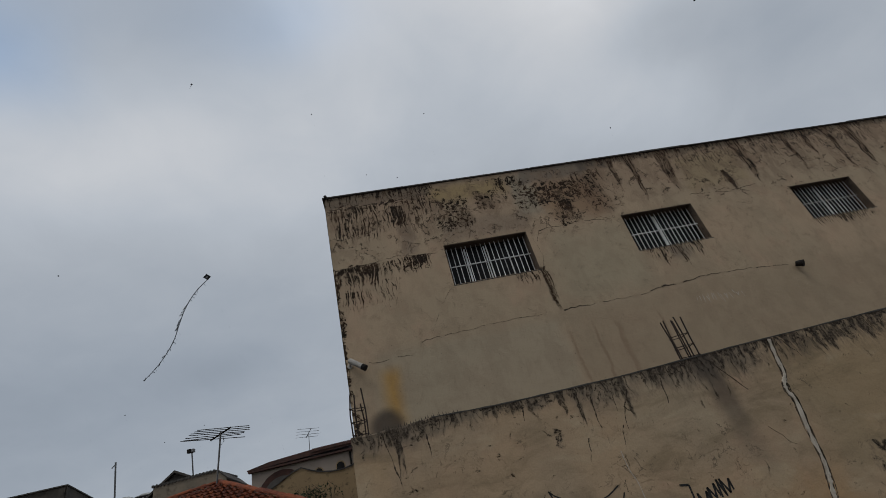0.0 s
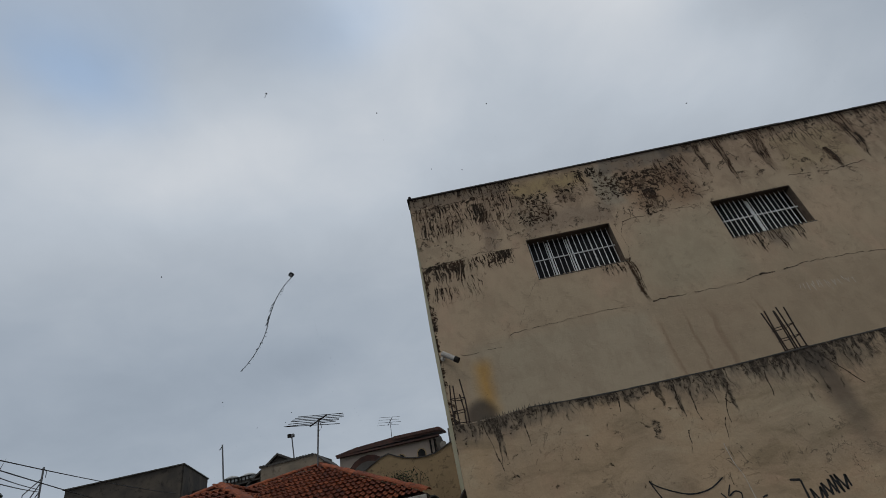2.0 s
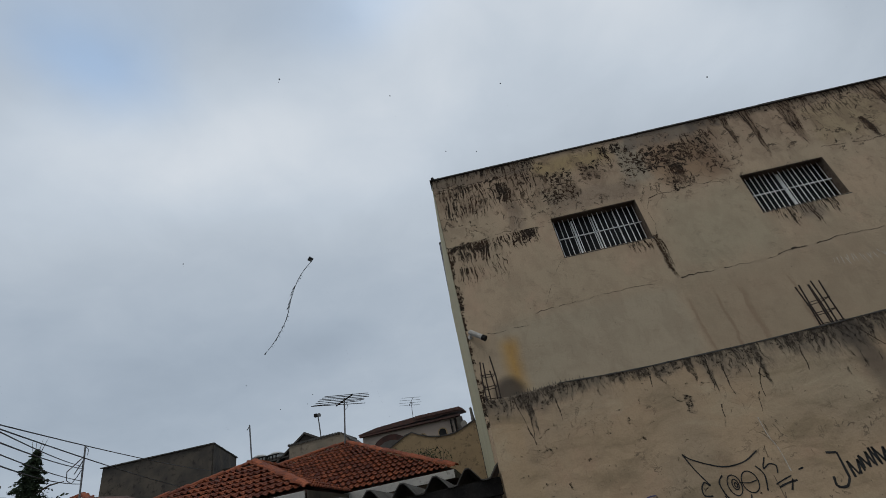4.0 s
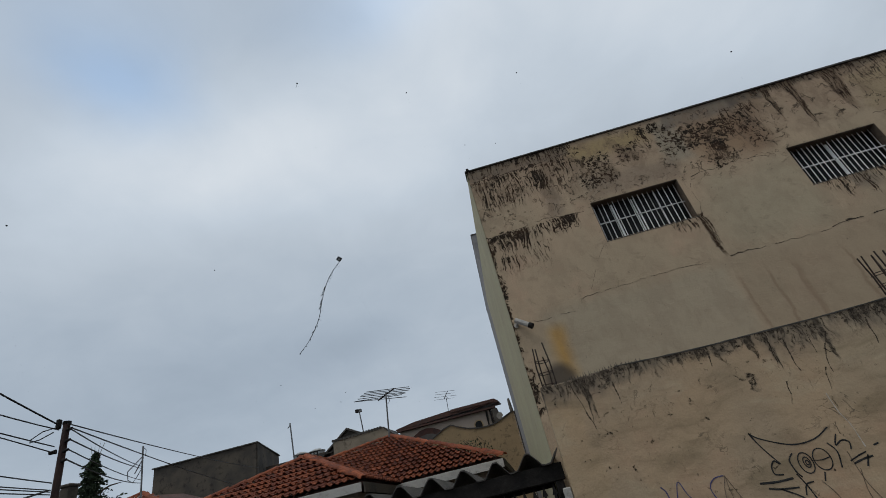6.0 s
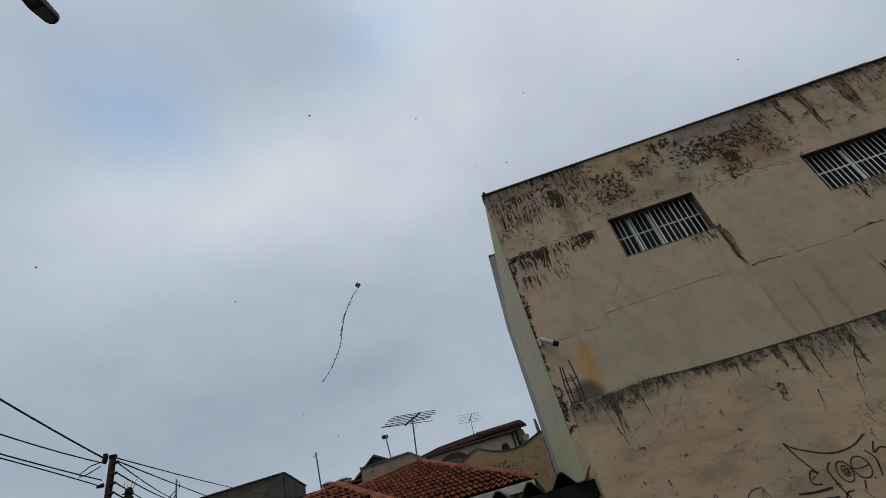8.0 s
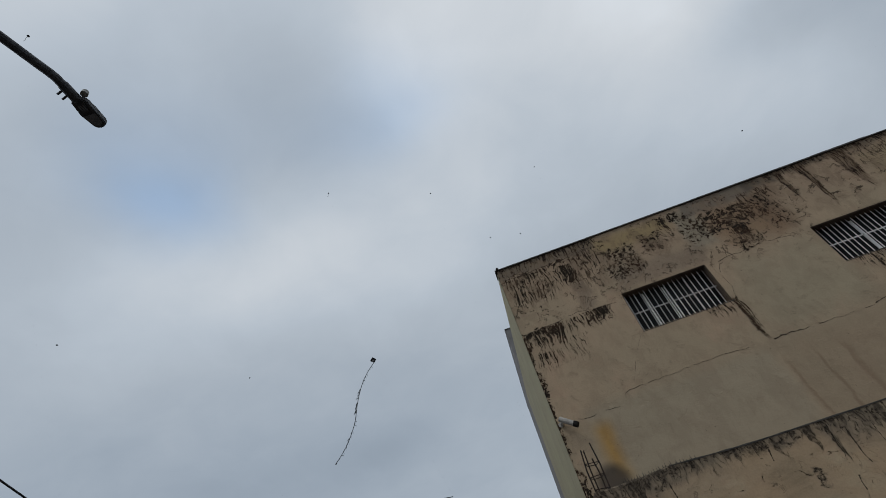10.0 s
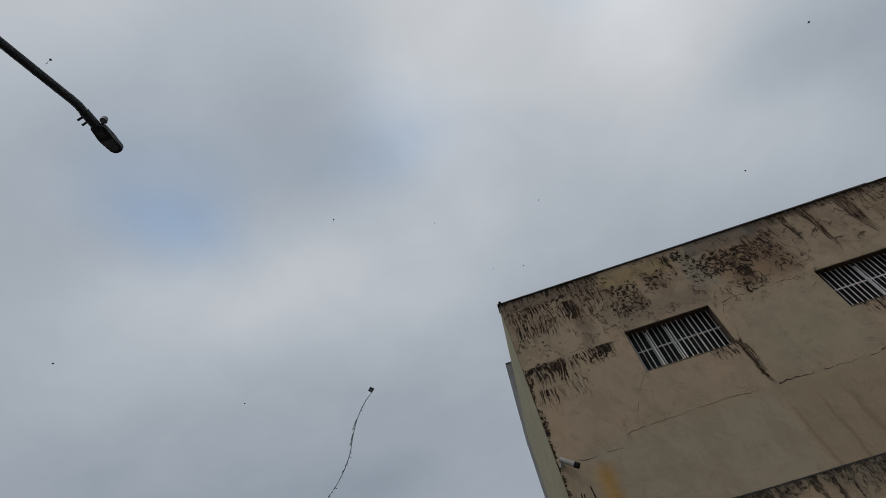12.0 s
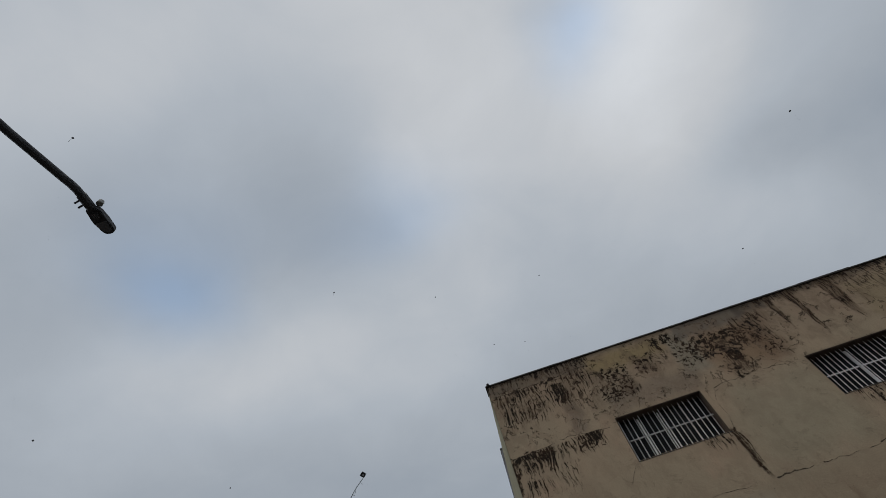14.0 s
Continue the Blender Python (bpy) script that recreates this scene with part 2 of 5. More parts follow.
    for x0, x1, z0, z1, soft, much in ((2.0, 2.7, 6.62, 7.32, 0.10, 0.120), (2.85, 3.2, 6.88, 7.36, 0.06, 0.105), (3.3, 3.75, 7.42, 7.66, 0.06, 0.135), (3.85, 5.05, 6.82, 7.36, 0.12, 0.130), (3.62, 4.05, 6.75, 7.55, 0.1, 0.085),
                                       (4.3, 4.75, 6.30, 6.9, 0.10, 0.10), (1.20, 1.60, 5.92, 6.16, 0.06, 0.13), (5.0, 5.5, 6.5, 7.5, 0.15, 0.075), (-1.0, 2.2, 7.36, 7.50, 0.05, 0.09), (-1.0, 0.06, 2.9, 6.2, 0.05, 0.155), (0.0, 0.8, 5.98, 6.14, 0.04, 0.13)):
        crusty = t.m("MAXIMUM", crusty, t.m("MULTIPLY", box_mask(t, after(t, crusty, xe), after(t, crusty, ze), x0, x1, z0, z1, soft), much))
    streak = t.m("ADD", t.noise(t.vec(t.m("MULTIPLY", wob, 34.0), 3.0, t.m("MULTIPLY", z, 2.8)), 1.0, 4, 0.62), t.m("SUBTRACT", t.m("MULTIPLY", wet, t.step(t.noise(pos, 3.6, 4, 0.6), 0.36, 0.62, 0.55, 1.22)), 0.002))
    crust = t.m("ADD", t.noise(pos, 12.0, 5, 0.68, 0.8), t.m("SUBTRACT", crusty, 0.004))
    halo = t.m("MAXIMUM", t.step(streak, 0.50, 0.72), t.step(crust, 0.52, 0.72))
    c = t.mix(t.m("MULTIPLY", halo, t.step(t.m("MAXIMUM", wet, crusty), 0.02, 0.14, 0.06, 0.66)), c, (0.135, 0.088, 0.057))
    runs = t.m("MAXIMUM", t.step(streak, 0.600, 0.628), t.step(crust, 0.605, 0.630))
    runs = t.m("MULTIPLY", runs, t.step(t.m("MAXIMUM", wet, crusty), 0.02, 0.07, 0.04, 1.0))
    line = t.m("ADD", t.m("SUBTRACT", wob, 3.62), t.m("MULTIPLY", t.m("SUBTRACT", z, 5.0), 0.04))
    tail = t.m("MULTIPLY", t.m("MULTIPLY", t.step(t.m("ABSOLUTE", line), 0.012, 0.040, 1.0, 0.0), t.step(z, 4.58, 4.75)), t.step(z, 5.45, 5.52, 1.0, 0.0))
    runs = t.m("MAXIMUM", runs, tail)
    dark = t.m("MULTIPLY", runs, t.step(t.noise(pos, 24.0, 4, 0.68), 0.38, 0.46, 0.40, 1.0))
    c = t.mix(dark, c, t.mix(t.step(t.noise(pos, 2.3, 3), 0.4, 0.62), (0.014, 0.010, 0.007), (0.038, 0.020, 0.011)))
    faint = t.m("MULTIPLY", t.step(columns(t, wob, 14.0, [(3.65, 0.05, 1.0), (4.10, 0.05, 1.0), (4.50, 0.06, 1.0), (5.3, 0.05, 1.0)]), 0.1, 0.9), t.m("MULTIPLY", t.step(z, 4.1, 4.4, 1.0, 0.0), 0.34))
    c = t.mix(faint, c, (0.16, 0.09, 0.055))
    # flaked coats: shallow steps with dark open edges, thick in the weathered top and rare below
    flake = t.noise(t.vm("ADD", pos, (3.0, 0.0, 7.0)), 3.4, 8, 0.62, 0.5)
    peel = t.step(flake, 0.535, 0.548)
    loose = t.m("MULTIPLY", t.step(t.noise(pos, 1.3, 4, 0.6), 0.40, 0.54), t.step(ze, 5.9, 6.6, 0.22, 1.0))
    rim = t.m("MULTIPLY", t.step(t.m("ABSOLUTE", t.m("SUBTRACT", flake, 0.541)), 0.004, 0.026, 1.0, 0.0), t.m("MULTIPLY", loose, t.step(t.noise(pos, 6.0, 3), 0.45, 0.54)))
    rim = t.m("MULTIPLY", rim, t.m("SUBTRACT", 1.0, t.m("MULTIPLY", t.m("MAXIMUM", foot, foot2), 0.9)))
    c = t.mix(t.m("MULTIPLY", t.m("MULTIPLY", peel, loose), 0.34), c, (0.27, 0.185, 0.120))
    c = t.mix(t.m("MULTIPLY", rim, 0.95), c, (0.035, 0.025, 0.018))
    specks = t.m("MULTIPLY", t.step(t.noise(pos, 17.0, 6, 0.72), 0.645, 0.68), 0.8)
    c = t.mix(specks, c, (0.06, 0.045, 0.032))
    g = t.noise(pos, 55.0, 4, 0.6)
    c = t.mix(t.m("MULTIPLY", t.step(g, 0.35, 0.7, 0.0, 0.22), t.m("SUBTRACT", 1.0, t.m("MULTIPLY", foot, 0.6))), c, (0.14, 0.10, 0.068))
    h = t.m("ADD", t.m("MULTIPLY", g, 0.16), t.m("ADD", t.m("MULTIPLY", t.noise(pos, 3.0, 5), 1.1), t.m("SUBTRACT", t.m("MULTIPLY", dark, -0.7), t.m("MULTIPLY", t.m("MULTIPLY", peel, loose), 0.35))))
    return c, h


def yard_wall(t, pos):
    x, _, z = t.xyz(pos)[:3]
    n1, n2 = t.noise(pos, 0.8, 4, 0.5, 0.4), t.noise(t.vm("ADD", pos, (2, 8, 1)), 2.1, 5, 0.6)
    edge = t.m("MULTIPLY", t.m("SUBTRACT", t.noise(pos, 2.2, 4), 0.5), 0.6)
    xe, ze = t.m("ADD", x, edge), t.m("ADD", z, edge)
    c = t.mix(t.step(n1, 0.36, 0.64), (0.412, 0.294, 0.182), (0.360, 0.268, 0.174))
    c = t.mix(t.step(n2, 0.48, 0.74, 0.0, 0.6), c, (0.415, 0.270, 0.172))
    for x0, x1, z0, z1, soft, f, tone in ((4.3, 5.6, -0.5, 1.45, 0.35, 0.55, (0.40, 0.23, 0.10)), (2.45, 2.8, 1.0, 1.45, 0.10, 0.4, (0.43, 0.22, 0.13)), (0.0, 0.42, -1.0, 2.75, 0.06, 0.4, (0.43, 0.30, 0.17)),
                                          (5.6, 7.5, 1.4, 2.9, 0.35, 0.45, (0.27, 0.20, 0.105)), (3.2, 4.4, 2.2, 2.8, 0.2, 0.45, (0.35, 0.285, 0.19)),
                                          (2.6, 5.3, 2.78, 3.3, 0.14, 0.55, (0.165, 0.138, 0.108)), (-0.2, 0.85, 2.82, 3.3, 0.12, 0.6, (0.15, 0.125, 0.10)), (0.85, 2.6, 2.93, 3.3, 0.06, 0.5, (0.17, 0.14, 0.105))):
        c = t.mix(t.m("MULTIPLY", box_mask(t, xe, ze, x0, x1, z0, z1, soft), f), c, tone)
    # soft dark and pale bands: shading of the trowelled swells put into the colour
    swell_shade = t.noise(t.vec(t.m("MULTIPLY", x, 0.8), 6.0, t.m("MULTIPLY", z, 2.2)), 1.2, 6, 0.58, 0.7)
    c = t.mix(t.step(swell_shade, 0.48, 0.70, 0.0, 0.62), c, (0.185, 0.140, 0.082))
    c = t.mix(t.step(swell_shade, 0.30, 0.46, 0.45, 0.0), c, (0.46, 0.37, 0.245))
    wob = t.m("ADD", x, t.m("MULTIPLY", t.m("SUBTRACT", t.noise(pos, 3.5, 4, 0.6), 0.5), 0.20))
    wet = t.m("MULTIPLY", hang(t, z, columns(t, wob, 8.0, [(0.32, 0.13, 0.42), (0.56, 0.08, 0.75), (2.78, 0.06, 0.66), (3.07, 0.05, 0.5), (3.38, 0.06, 0.72), (4.92, 0.10, 0.6), (6.35, 0.12, 0.5)]), 3.06, 0.25), 0.125)
    for x0, x1, top, bottom, much in ((-1.0, 1.1, 3.10, 2.65, 0.17), (1.1, 25.0, 3.12, 2.72, 0.155), (2.7, 25.0, 3.12, 2.45, 0.15), (3.9, 5.2, 3.12, 2.3, 0.16), (6.2, 25.0, 3.14, 2.4, 0.16)):
        wet = t.m("MAXIMUM", wet, t.m("MULTIPLY", zone(t, wob, z, x0, x1, top, bottom), much))
    crusty = t.m("MULTIPLY", t.step(ze, 2.80, 3.08), 0.13)
    for x0, x1, z0, z1, soft, much in ((2.30, 2.46, 2.40, 2.62, 0.05, 0.17), (6.0, 6.3, 1.3, 1.65, 0.08, 0.15), (0.3, 1.2, 1.5, 2.7, 0.3, 0.05), (1.2, 2.8, 2.2, 3.0, 0.3, 0.035)):
        crusty = t.m("MAXIMUM", crusty, t.m("MULTIPLY", box_mask(t, xe, ze, x0, x1, z0, z1, soft), much))
    streak = t.m("ADD", t.noise(t.vec(t.m("MULTIPLY", wob, 11.0), 7.0, t.m("MULTIPLY", z, 2.6)), 1.0, 8, 0.68), wet)
    crust = t.m("ADD", t.noise(pos, 8.0, 8, 0.72, 0.6), crusty)
    halo = t.m("MAXIMUM", t.step(streak, 0.50, 0.72), t.step(crust, 0.54, 0.74))
    c = t.mix(t.m("MULTIPLY", halo, t.step(t.m("MAXIMUM", wet, crusty), 0.02, 0.15, 0.12, 0.85)), c, (0.105, 0.085, 0.066))
    lean = t.m("SUBTRACT", x, t.m("ADD", 4.55, t.m("MULTIPLY", t.m("SUBTRACT", 3.1, z), 0.10)))
    spill = t.m("MULTIPLY", t.step(t.m("ABSOLUTE", t.m("ADD", lean, t.m("MULTIPLY", edge, 0.25))), 0.04, 0.24, 1.0, 0.0), t.step(z, 1.3, 2.9))
    c = t.mix(t.m("MULTIPLY", spill, 0.8), c, (0.070, 0.058, 0.048))
    worm = t.m("MULTIPLY", t.step(t.m("ABSOLUTE", t.m("SUBTRACT", t.noise(pos, 2.6, 5, 0.6, 0.8), 0.5)), 0.0, 0.012, 1.0, 0.0), t.step(t.noise(pos, 1.7, 2), 0.50, 0.62))
    rill = t.noise(t.vec(t.m("MULTIPLY", wob, 5.5), 2.0, t.m("MULTIPLY", z, 1.3)), 1.0, 6, 0.6)
    rill = t.m("MULTIPLY", t.step(t.m("ABSOLUTE", t.m("SUBTRACT", rill, 0.5)), 0.004, 0.020, 1.0, 0.0), t.step(wet, 0.05, 0.13))
    runs = most(t, [t.step(streak, 0.640, 0.700, 0.0, 0.85), t.step(crust, 0.650, 0.690), t.m("MULTIPLY", worm, 0.22), rill])
    dark = t.m("MULTIPLY", runs, t.step(t.noise(pos, 24.0, 6, 0.72), 0.42, 0.54, 0.25, 0.96))
    c = t.mix(dark, c, (0.027, 0.020, 0.015))
    specks = t.m("MULTIPLY", t.step(t.noise(pos, 15.0, 7, 0.74), 0.64, 0.67), t.step(n2, 0.40, 0.60, 0.1, 0.8))
    c = t.mix(specks, c, (0.070, 0.052, 0.038))
    g = t.noise(pos, 55.0, 4, 0.6)
    flake = t.noise(t.vm("ADD", pos, (1.0, 0.0, 4.0)), 4.2, 7, 0.6, 0.6)
    rim = t.m("MULTIPLY", t.step(t.m("ABSOLUTE", t.m("SUBTRACT", flake, 0.545)), 0.004, 0.022, 1.0, 0.0), t.m("MULTIPLY", t.step(t.noise(pos, 1.1, 3), 0.47, 0.60), t.step(t.noise(pos, 6.0, 3), 0.50, 0.58)))
    c = t.mix(t.m("MULTIPLY", rim, 0.7), c, (0.070, 0.054, 0.040))
    c = t.mix(t.step(g, 0.35, 0.7, 0.0, 0.16), c, (0.16, 0.12, 0.08))
    # trowelled swells run across the wall
    swell = t.noise(t.vec(t.m("MULTIPLY", x, 0.9), 1.0, t.m("MULTIPLY", z, 1.8)), 1.0, 3, 0.5, 0.6)
    return c, t.m("ADD", t.m("ADD", t.m("MULTIPLY", g, 0.16), t.m("MULTIPLY", swell, 1.5)), t.m("ADD", t.m("MULTIPLY", t.noise(pos, 4.0, 5), 1.2), t.m("MULTIPLY", dark, -0.7)))


def clay(t, pos):
    rnd = t.m("FRACT", t.m("ADD", t.add("ShaderNodeObjectInfo").outputs["Random"], t.add("ShaderNodeNewGeometry").outputs["Random Per Island"]))
    c = t.mix(rnd, (0.27, 0.076, 0.032), (0.10, 0.030, 0.020))
    c = t.mix(t.step(t.noise(pos, 1.6, 5), 0.40, 0.68, 0.0, 0.4), c, (0.30, 0.085, 0.030))
    c = t.mix(t.step(t.noise(pos, 9.0, 6, 0.65), 0.48, 0.66, 0.0, 0.8), c, (0.055, 0.028, 0.022))
    g = t.noise(pos, 70.0, 3)
    return t.mix(t.step(g, 0.35, 0.7, 0.0, 0.3), c, (0.20, 0.07, 0.04)), g


def leaves(t, pos):
    rnd = t.add("ShaderNodeNewGeometry").outputs["Random Per Island"]
    return t.mix(rnd, (0.012, 0.022, 0.010), (0.032, 0.048, 0.020))


M_FACADE = material("stained_plaster", facade, 0.92, spec=0.15)
M_YARD = material("mouldy_render", yard_wall, 0.92, spec=0.15)
M_YELLOW = material("yellow_side_paint", worn((0.375, 0.34, 0.215), (0.34, 0.305, 0.20), 0.9, (0.16, 0.15, 0.11), 0.3), 0.85)
M_GREY_SIDE = material("grey_side_render", worn((0.25, 0.24, 0.235), (0.21, 0.20, 0.20), 1.1, (0.10, 0.10, 0.10), 0.35), 0.9)
M_COPING = material("dark_coping", worn((0.05, 0.045, 0.04), (0.08, 0.07, 0.06), 5), 0.8)
M_CONCRETE = material("weathered_concrete", worn((0.185, 0.165, 0.135), (0.115, 0.105, 0.09), 1.2, (0.05, 0.045, 0.04), 0.6), 0.92)
M_DARK_CONCRETE = material("dark_rough_render", worn((0.088, 0.072, 0.055), (0.050, 0.044, 0.038), 0.9, (0.018, 0.016, 0.014), 0.9), 0.95)
M_OCHRE = material("ochre_wall_paint", worn((0.34, 0.238, 0.128), (0.29, 0.205, 0.112), 1.6, (0.05, 0.038, 0.026), 0.75), 0.9)
M_CREAM = material("cream_wall_paint", worn((0.36, 0.29, 0.235), (0.32, 0.26, 0.21), 0.7, (0.25, 0.2, 0.16), 0.3), 0.9)
M_CLAY = material("clay_tile", clay, 0.85, spec=0.2)
M_BROWN_ROOF = material("brown_roof_tile", worn((0.085, 0.04, 0.03), (0.055, 0.032, 0.026), 3, (0.03, 0.025, 0.02), 0.6), 0.9)
M_WHITE = material("chalky_white_paint", worn((0.46, 0.43, 0.39), (0.36, 0.34, 0.31), 3, (0.16, 0.14, 0.12), 0.6), 0.7)
M_FIBRE = material("fibre_cement", worn((0.085, 0.078, 0.068), (0.055, 0.05, 0.045), 2.5, (0.04, 0.037, 0.033), 0.6), 0.95)
M_DARK_METAL = material("dark_painted_metal", worn((0.010, 0.009, 0.008), (0.018, 0.015, 0.013), 6), 0.7, spec=0.12)
M_ALU = material("white_aluminium", worn((0.82, 0.81, 0.80), (0.74, 0.73, 0.72), 8, (0.3, 0.28, 0.26), 0.25), 0.45)


def bar_paint(t, pos):
    rnd = t.add("ShaderNodeObjectInfo").outputs["Random"]
    c = t.mix(t.step(rnd, 0.15, 0.75), (0.46, 0.45, 0.44), (0.80, 0.79, 0.78))
    return t.mix(t.step(t.noise(pos, 14.0, 5, 0.7), 0.54, 0.70, 0.0, 0.6), c, (0.12, 0.09, 0.07))


M_BAR = material("dull_bar_paint", bar_paint, 0.5)
# brown of the window linings: dirt plus the recess's shade put into the colour
M_REVEAL = material("shaded_dirty_lining", worn((0.085, 0.062, 0.046), (0.12, 0.088, 0.062), 5, (0.03, 0.024, 0.02), 0.6), 0.9)
M_GLASS = material("dirty_dark_glass", lambda t, p: (t.mix(t.step(t.noise(p, 2.0, 4), 0.4, 0.7), (0.008, 0.008, 0.008), (0.018, 0.017, 0.017)), None, 0.5), 0.5, spec=0.12)
M_RUST = material("rusty_rebar", worn((0.026, 0.020, 0.017), (0.045, 0.028, 0.020), 20), 0.85)
M_RUST_POLE = material("rust_red_post", worn((0.048, 0.026, 0.022), (0.030, 0.021, 0.019), 5, (0.03, 0.02, 0.018), 0.6), 0.85)
M_WIRE = material("black_cable", worn((0.012, 0.012, 0.013), (0.02, 0.02, 0.02), 30), 0.6)
M_PAINT = material("black_spray_paint", worn((0.010, 0.010, 0.010), (0.022, 0.020, 0.018), 10, (0.05, 0.045, 0.035), 0.25), 0.6)
M_BLUE = material("faded_blue_spray_paint", worn((0.06, 0.055, 0.14), (0.10, 0.09, 0.14), 9, (0.2, 0.17, 0.14), 0.5), 0.7)
M_FADED = material("faded_brown_spray_paint", worn((0.12, 0.085, 0.06), (0.18, 0.13, 0.09), 9, (0.3, 0.25, 0.18), 0.5), 0.8)
M_MORTAR = material("pale_repair_mortar", worn((0.50, 0.44, 0.36), (0.42, 0.36, 0.29), 7, (0.14, 0.11, 0.09), 0.6), 0.95)
M_CRACK = material("open_crack", worn((0.035, 0.026, 0.018), (0.085, 0.062, 0.044), 12), 1.0)
M_LEAF = material("dark_foliage", leaves, 0.8)
M_BARK = material("bark", worn((0.06, 0.045, 0.035), (0.09, 0.07, 0.05), 9), 0.95)
M_CCTV = material("aged_white_plastic", worn((0.40, 0.37, 0.33), (0.31, 0.29, 0.26), 14, (0.12, 0.1, 0.08), 0.5), 0.5)
M_LAMP_GREY = material("dark_grey_cast_metal", worn((0.035, 0.036, 0.04), (0.05, 0.05, 0.055), 10), 0.5)
M_LENS = material("grey_lamp_lens", worn((0.13, 0.13, 0.14), (0.10, 0.10, 0.11), 10), 0.25, spec=0.5)
M_TANK = material("faded_tank_plastic", worn((0.34, 0.34, 0.32), (0.24, 0.24, 0.23), 3), 0.7)
M_KITE = material("black_kite_paper", worn((0.02, 0.02, 0.022), (0.035, 0.035, 0.04), 6), 0.7)
M_PARAPET = material("tan_stained_render", worn((0.25, 0.205, 0.15), (0.19, 0.16, 0.12), 1.6, (0.05, 0.042, 0.034), 0.7), 0.92)
M_KITE_PALE = material("pale_kite_paper", worn((0.5, 0.5, 0.5), (0.42, 0.42, 0.42), 6), 0.8)
M_GROUND = material("grey_asphalt", worn((0.085, 0.08, 0.075), (0.065, 0.062, 0.058), 0.5, (0.03, 0.03, 0.03), 0.5), 0.95)
M_METAL = material("galvanised_metal", worn((0.17, 0.17, 0.17), (0.11, 0.11, 0.11), 9, (0.06, 0.05, 0.045), 0.5), 0.5, 0.6)
M_ROOM = material("dim_interior", worn((0.10, 0.09, 0.08), (0.08, 0.07, 0.06), 2), 0.95)


# ---------------------------------------------------------------- building blocks
def thing(name, base, label, category, group="", kind=""):
    ob = new(name)
    ob.matrix_basis = Matrix.Translation(base)
    return tagged(ob, label, category, group, kind)


def finish(name, bm, mat):
    me = bpy.data.meshes.new(name)
    bmesh.ops.recalc_face_normals(bm, faces=bm.faces)
    bm.to_mesh(me)
    bm.free()
    me.materials.append(mat)
    return new(name, me)


def part(name, bm, mat, parent, label=""):
    """One mesh, written in world places, under a thing or under a part."""
    ob = finish(name, bm, mat)
    ob.parent = parent
    ob.matrix_parent_inverse = parent.matrix_basis.inverted() if parent.data is None else Matrix()
    return tagged(ob, label)


def settle(ob, dx, dy, dz):
    """Moves a thing with all its parts."""
    ob.matrix_basis = Matrix.Translation((dx, dy, dz)) @ ob.matrix_basis


def alone(name, bm, mat, label, category, group="", kind=""):
    return tagged(finish(name, bm, mat), label, category, group, kind)


def shared(name, mesh, m, parent):
    ob = new(name, mesh)
    ob.parent = parent
    ob.matrix_parent_inverse = parent.matrix_basis.inverted() if parent.data is None else Matrix()
    ob.matrix_basis = m
    return ob


def box(bm, lo, hi, bevel=0.0):
    c, s = (Vector(lo) + Vector(hi)) / 2, Vector(hi) - Vector(lo)
    r = bmesh.ops.create_cube(bm, size=1, matrix=Matrix.Translation(c) @ Matrix.Diagonal((*s, 1)))
    if bevel:
        edges = list({e for v in r["verts"] for e in v.link_edges})
        bmesh.ops.bevel(bm, geom=edges, offset=bevel, segments=1, affect="EDGES")
    return bm


def boxed(lo, hi, bevel=0.0):
    return box(bmesh.new(), lo, hi, bevel)


def tube(bm, points, radius, sides=8, ends=None):
    """A round bar along points; ends: the radius at its last point."""
    pts = [Vector(p) for p in points]
    rings = []
    for i, p in enumerate(pts):
        d = (pts[min(i + 1, len(pts) - 1)] - pts[max(i - 1, 0)]).normalized()
        a = d.cross(Vector((0.3, 0.2, 1)) if abs(d.z) < 0.95 else Vector((1, 0.1, 0))).normalized()
        b = d.cross(a)
        r = radius if ends is None else radius + (ends - radius) * i / (len(pts) - 1)
        rings.append([bm.verts.new(p + r * (math.cos(k * math.tau / sides) * a + math.sin(k * math.tau / sides) * b)) for k in range(sides)])
    for one, two in zip(rings, rings[1:]):
        for k in range(sides):
            bm.faces.new((one[k], one[(k + 1) % sides], two[(k + 1) % sides], two[k]))
    bm.faces.new(rings[0])
    bm.faces.new(rings[-1])
    return bm


def tubed(points, radius, sides=8, ends=None):
    return tube(bmesh.new(), points, radius, sides, ends)


def prism(bm, outline, shift):
    """A closed outline of places, pushed along shift into a solid."""
    a = [bm.verts.new(p) for p in outline]
    b = [bm.verts.new(Vector(p) + Vector(shift)) for p in outline]
    bm.faces.new(a)
    bm.faces.new(b[::-1])
    for i in range(len(a)):
        j = (i + 1) % len(a)
        bm.faces.new((a[i], b[i], b[j], a[j]))
    return bm


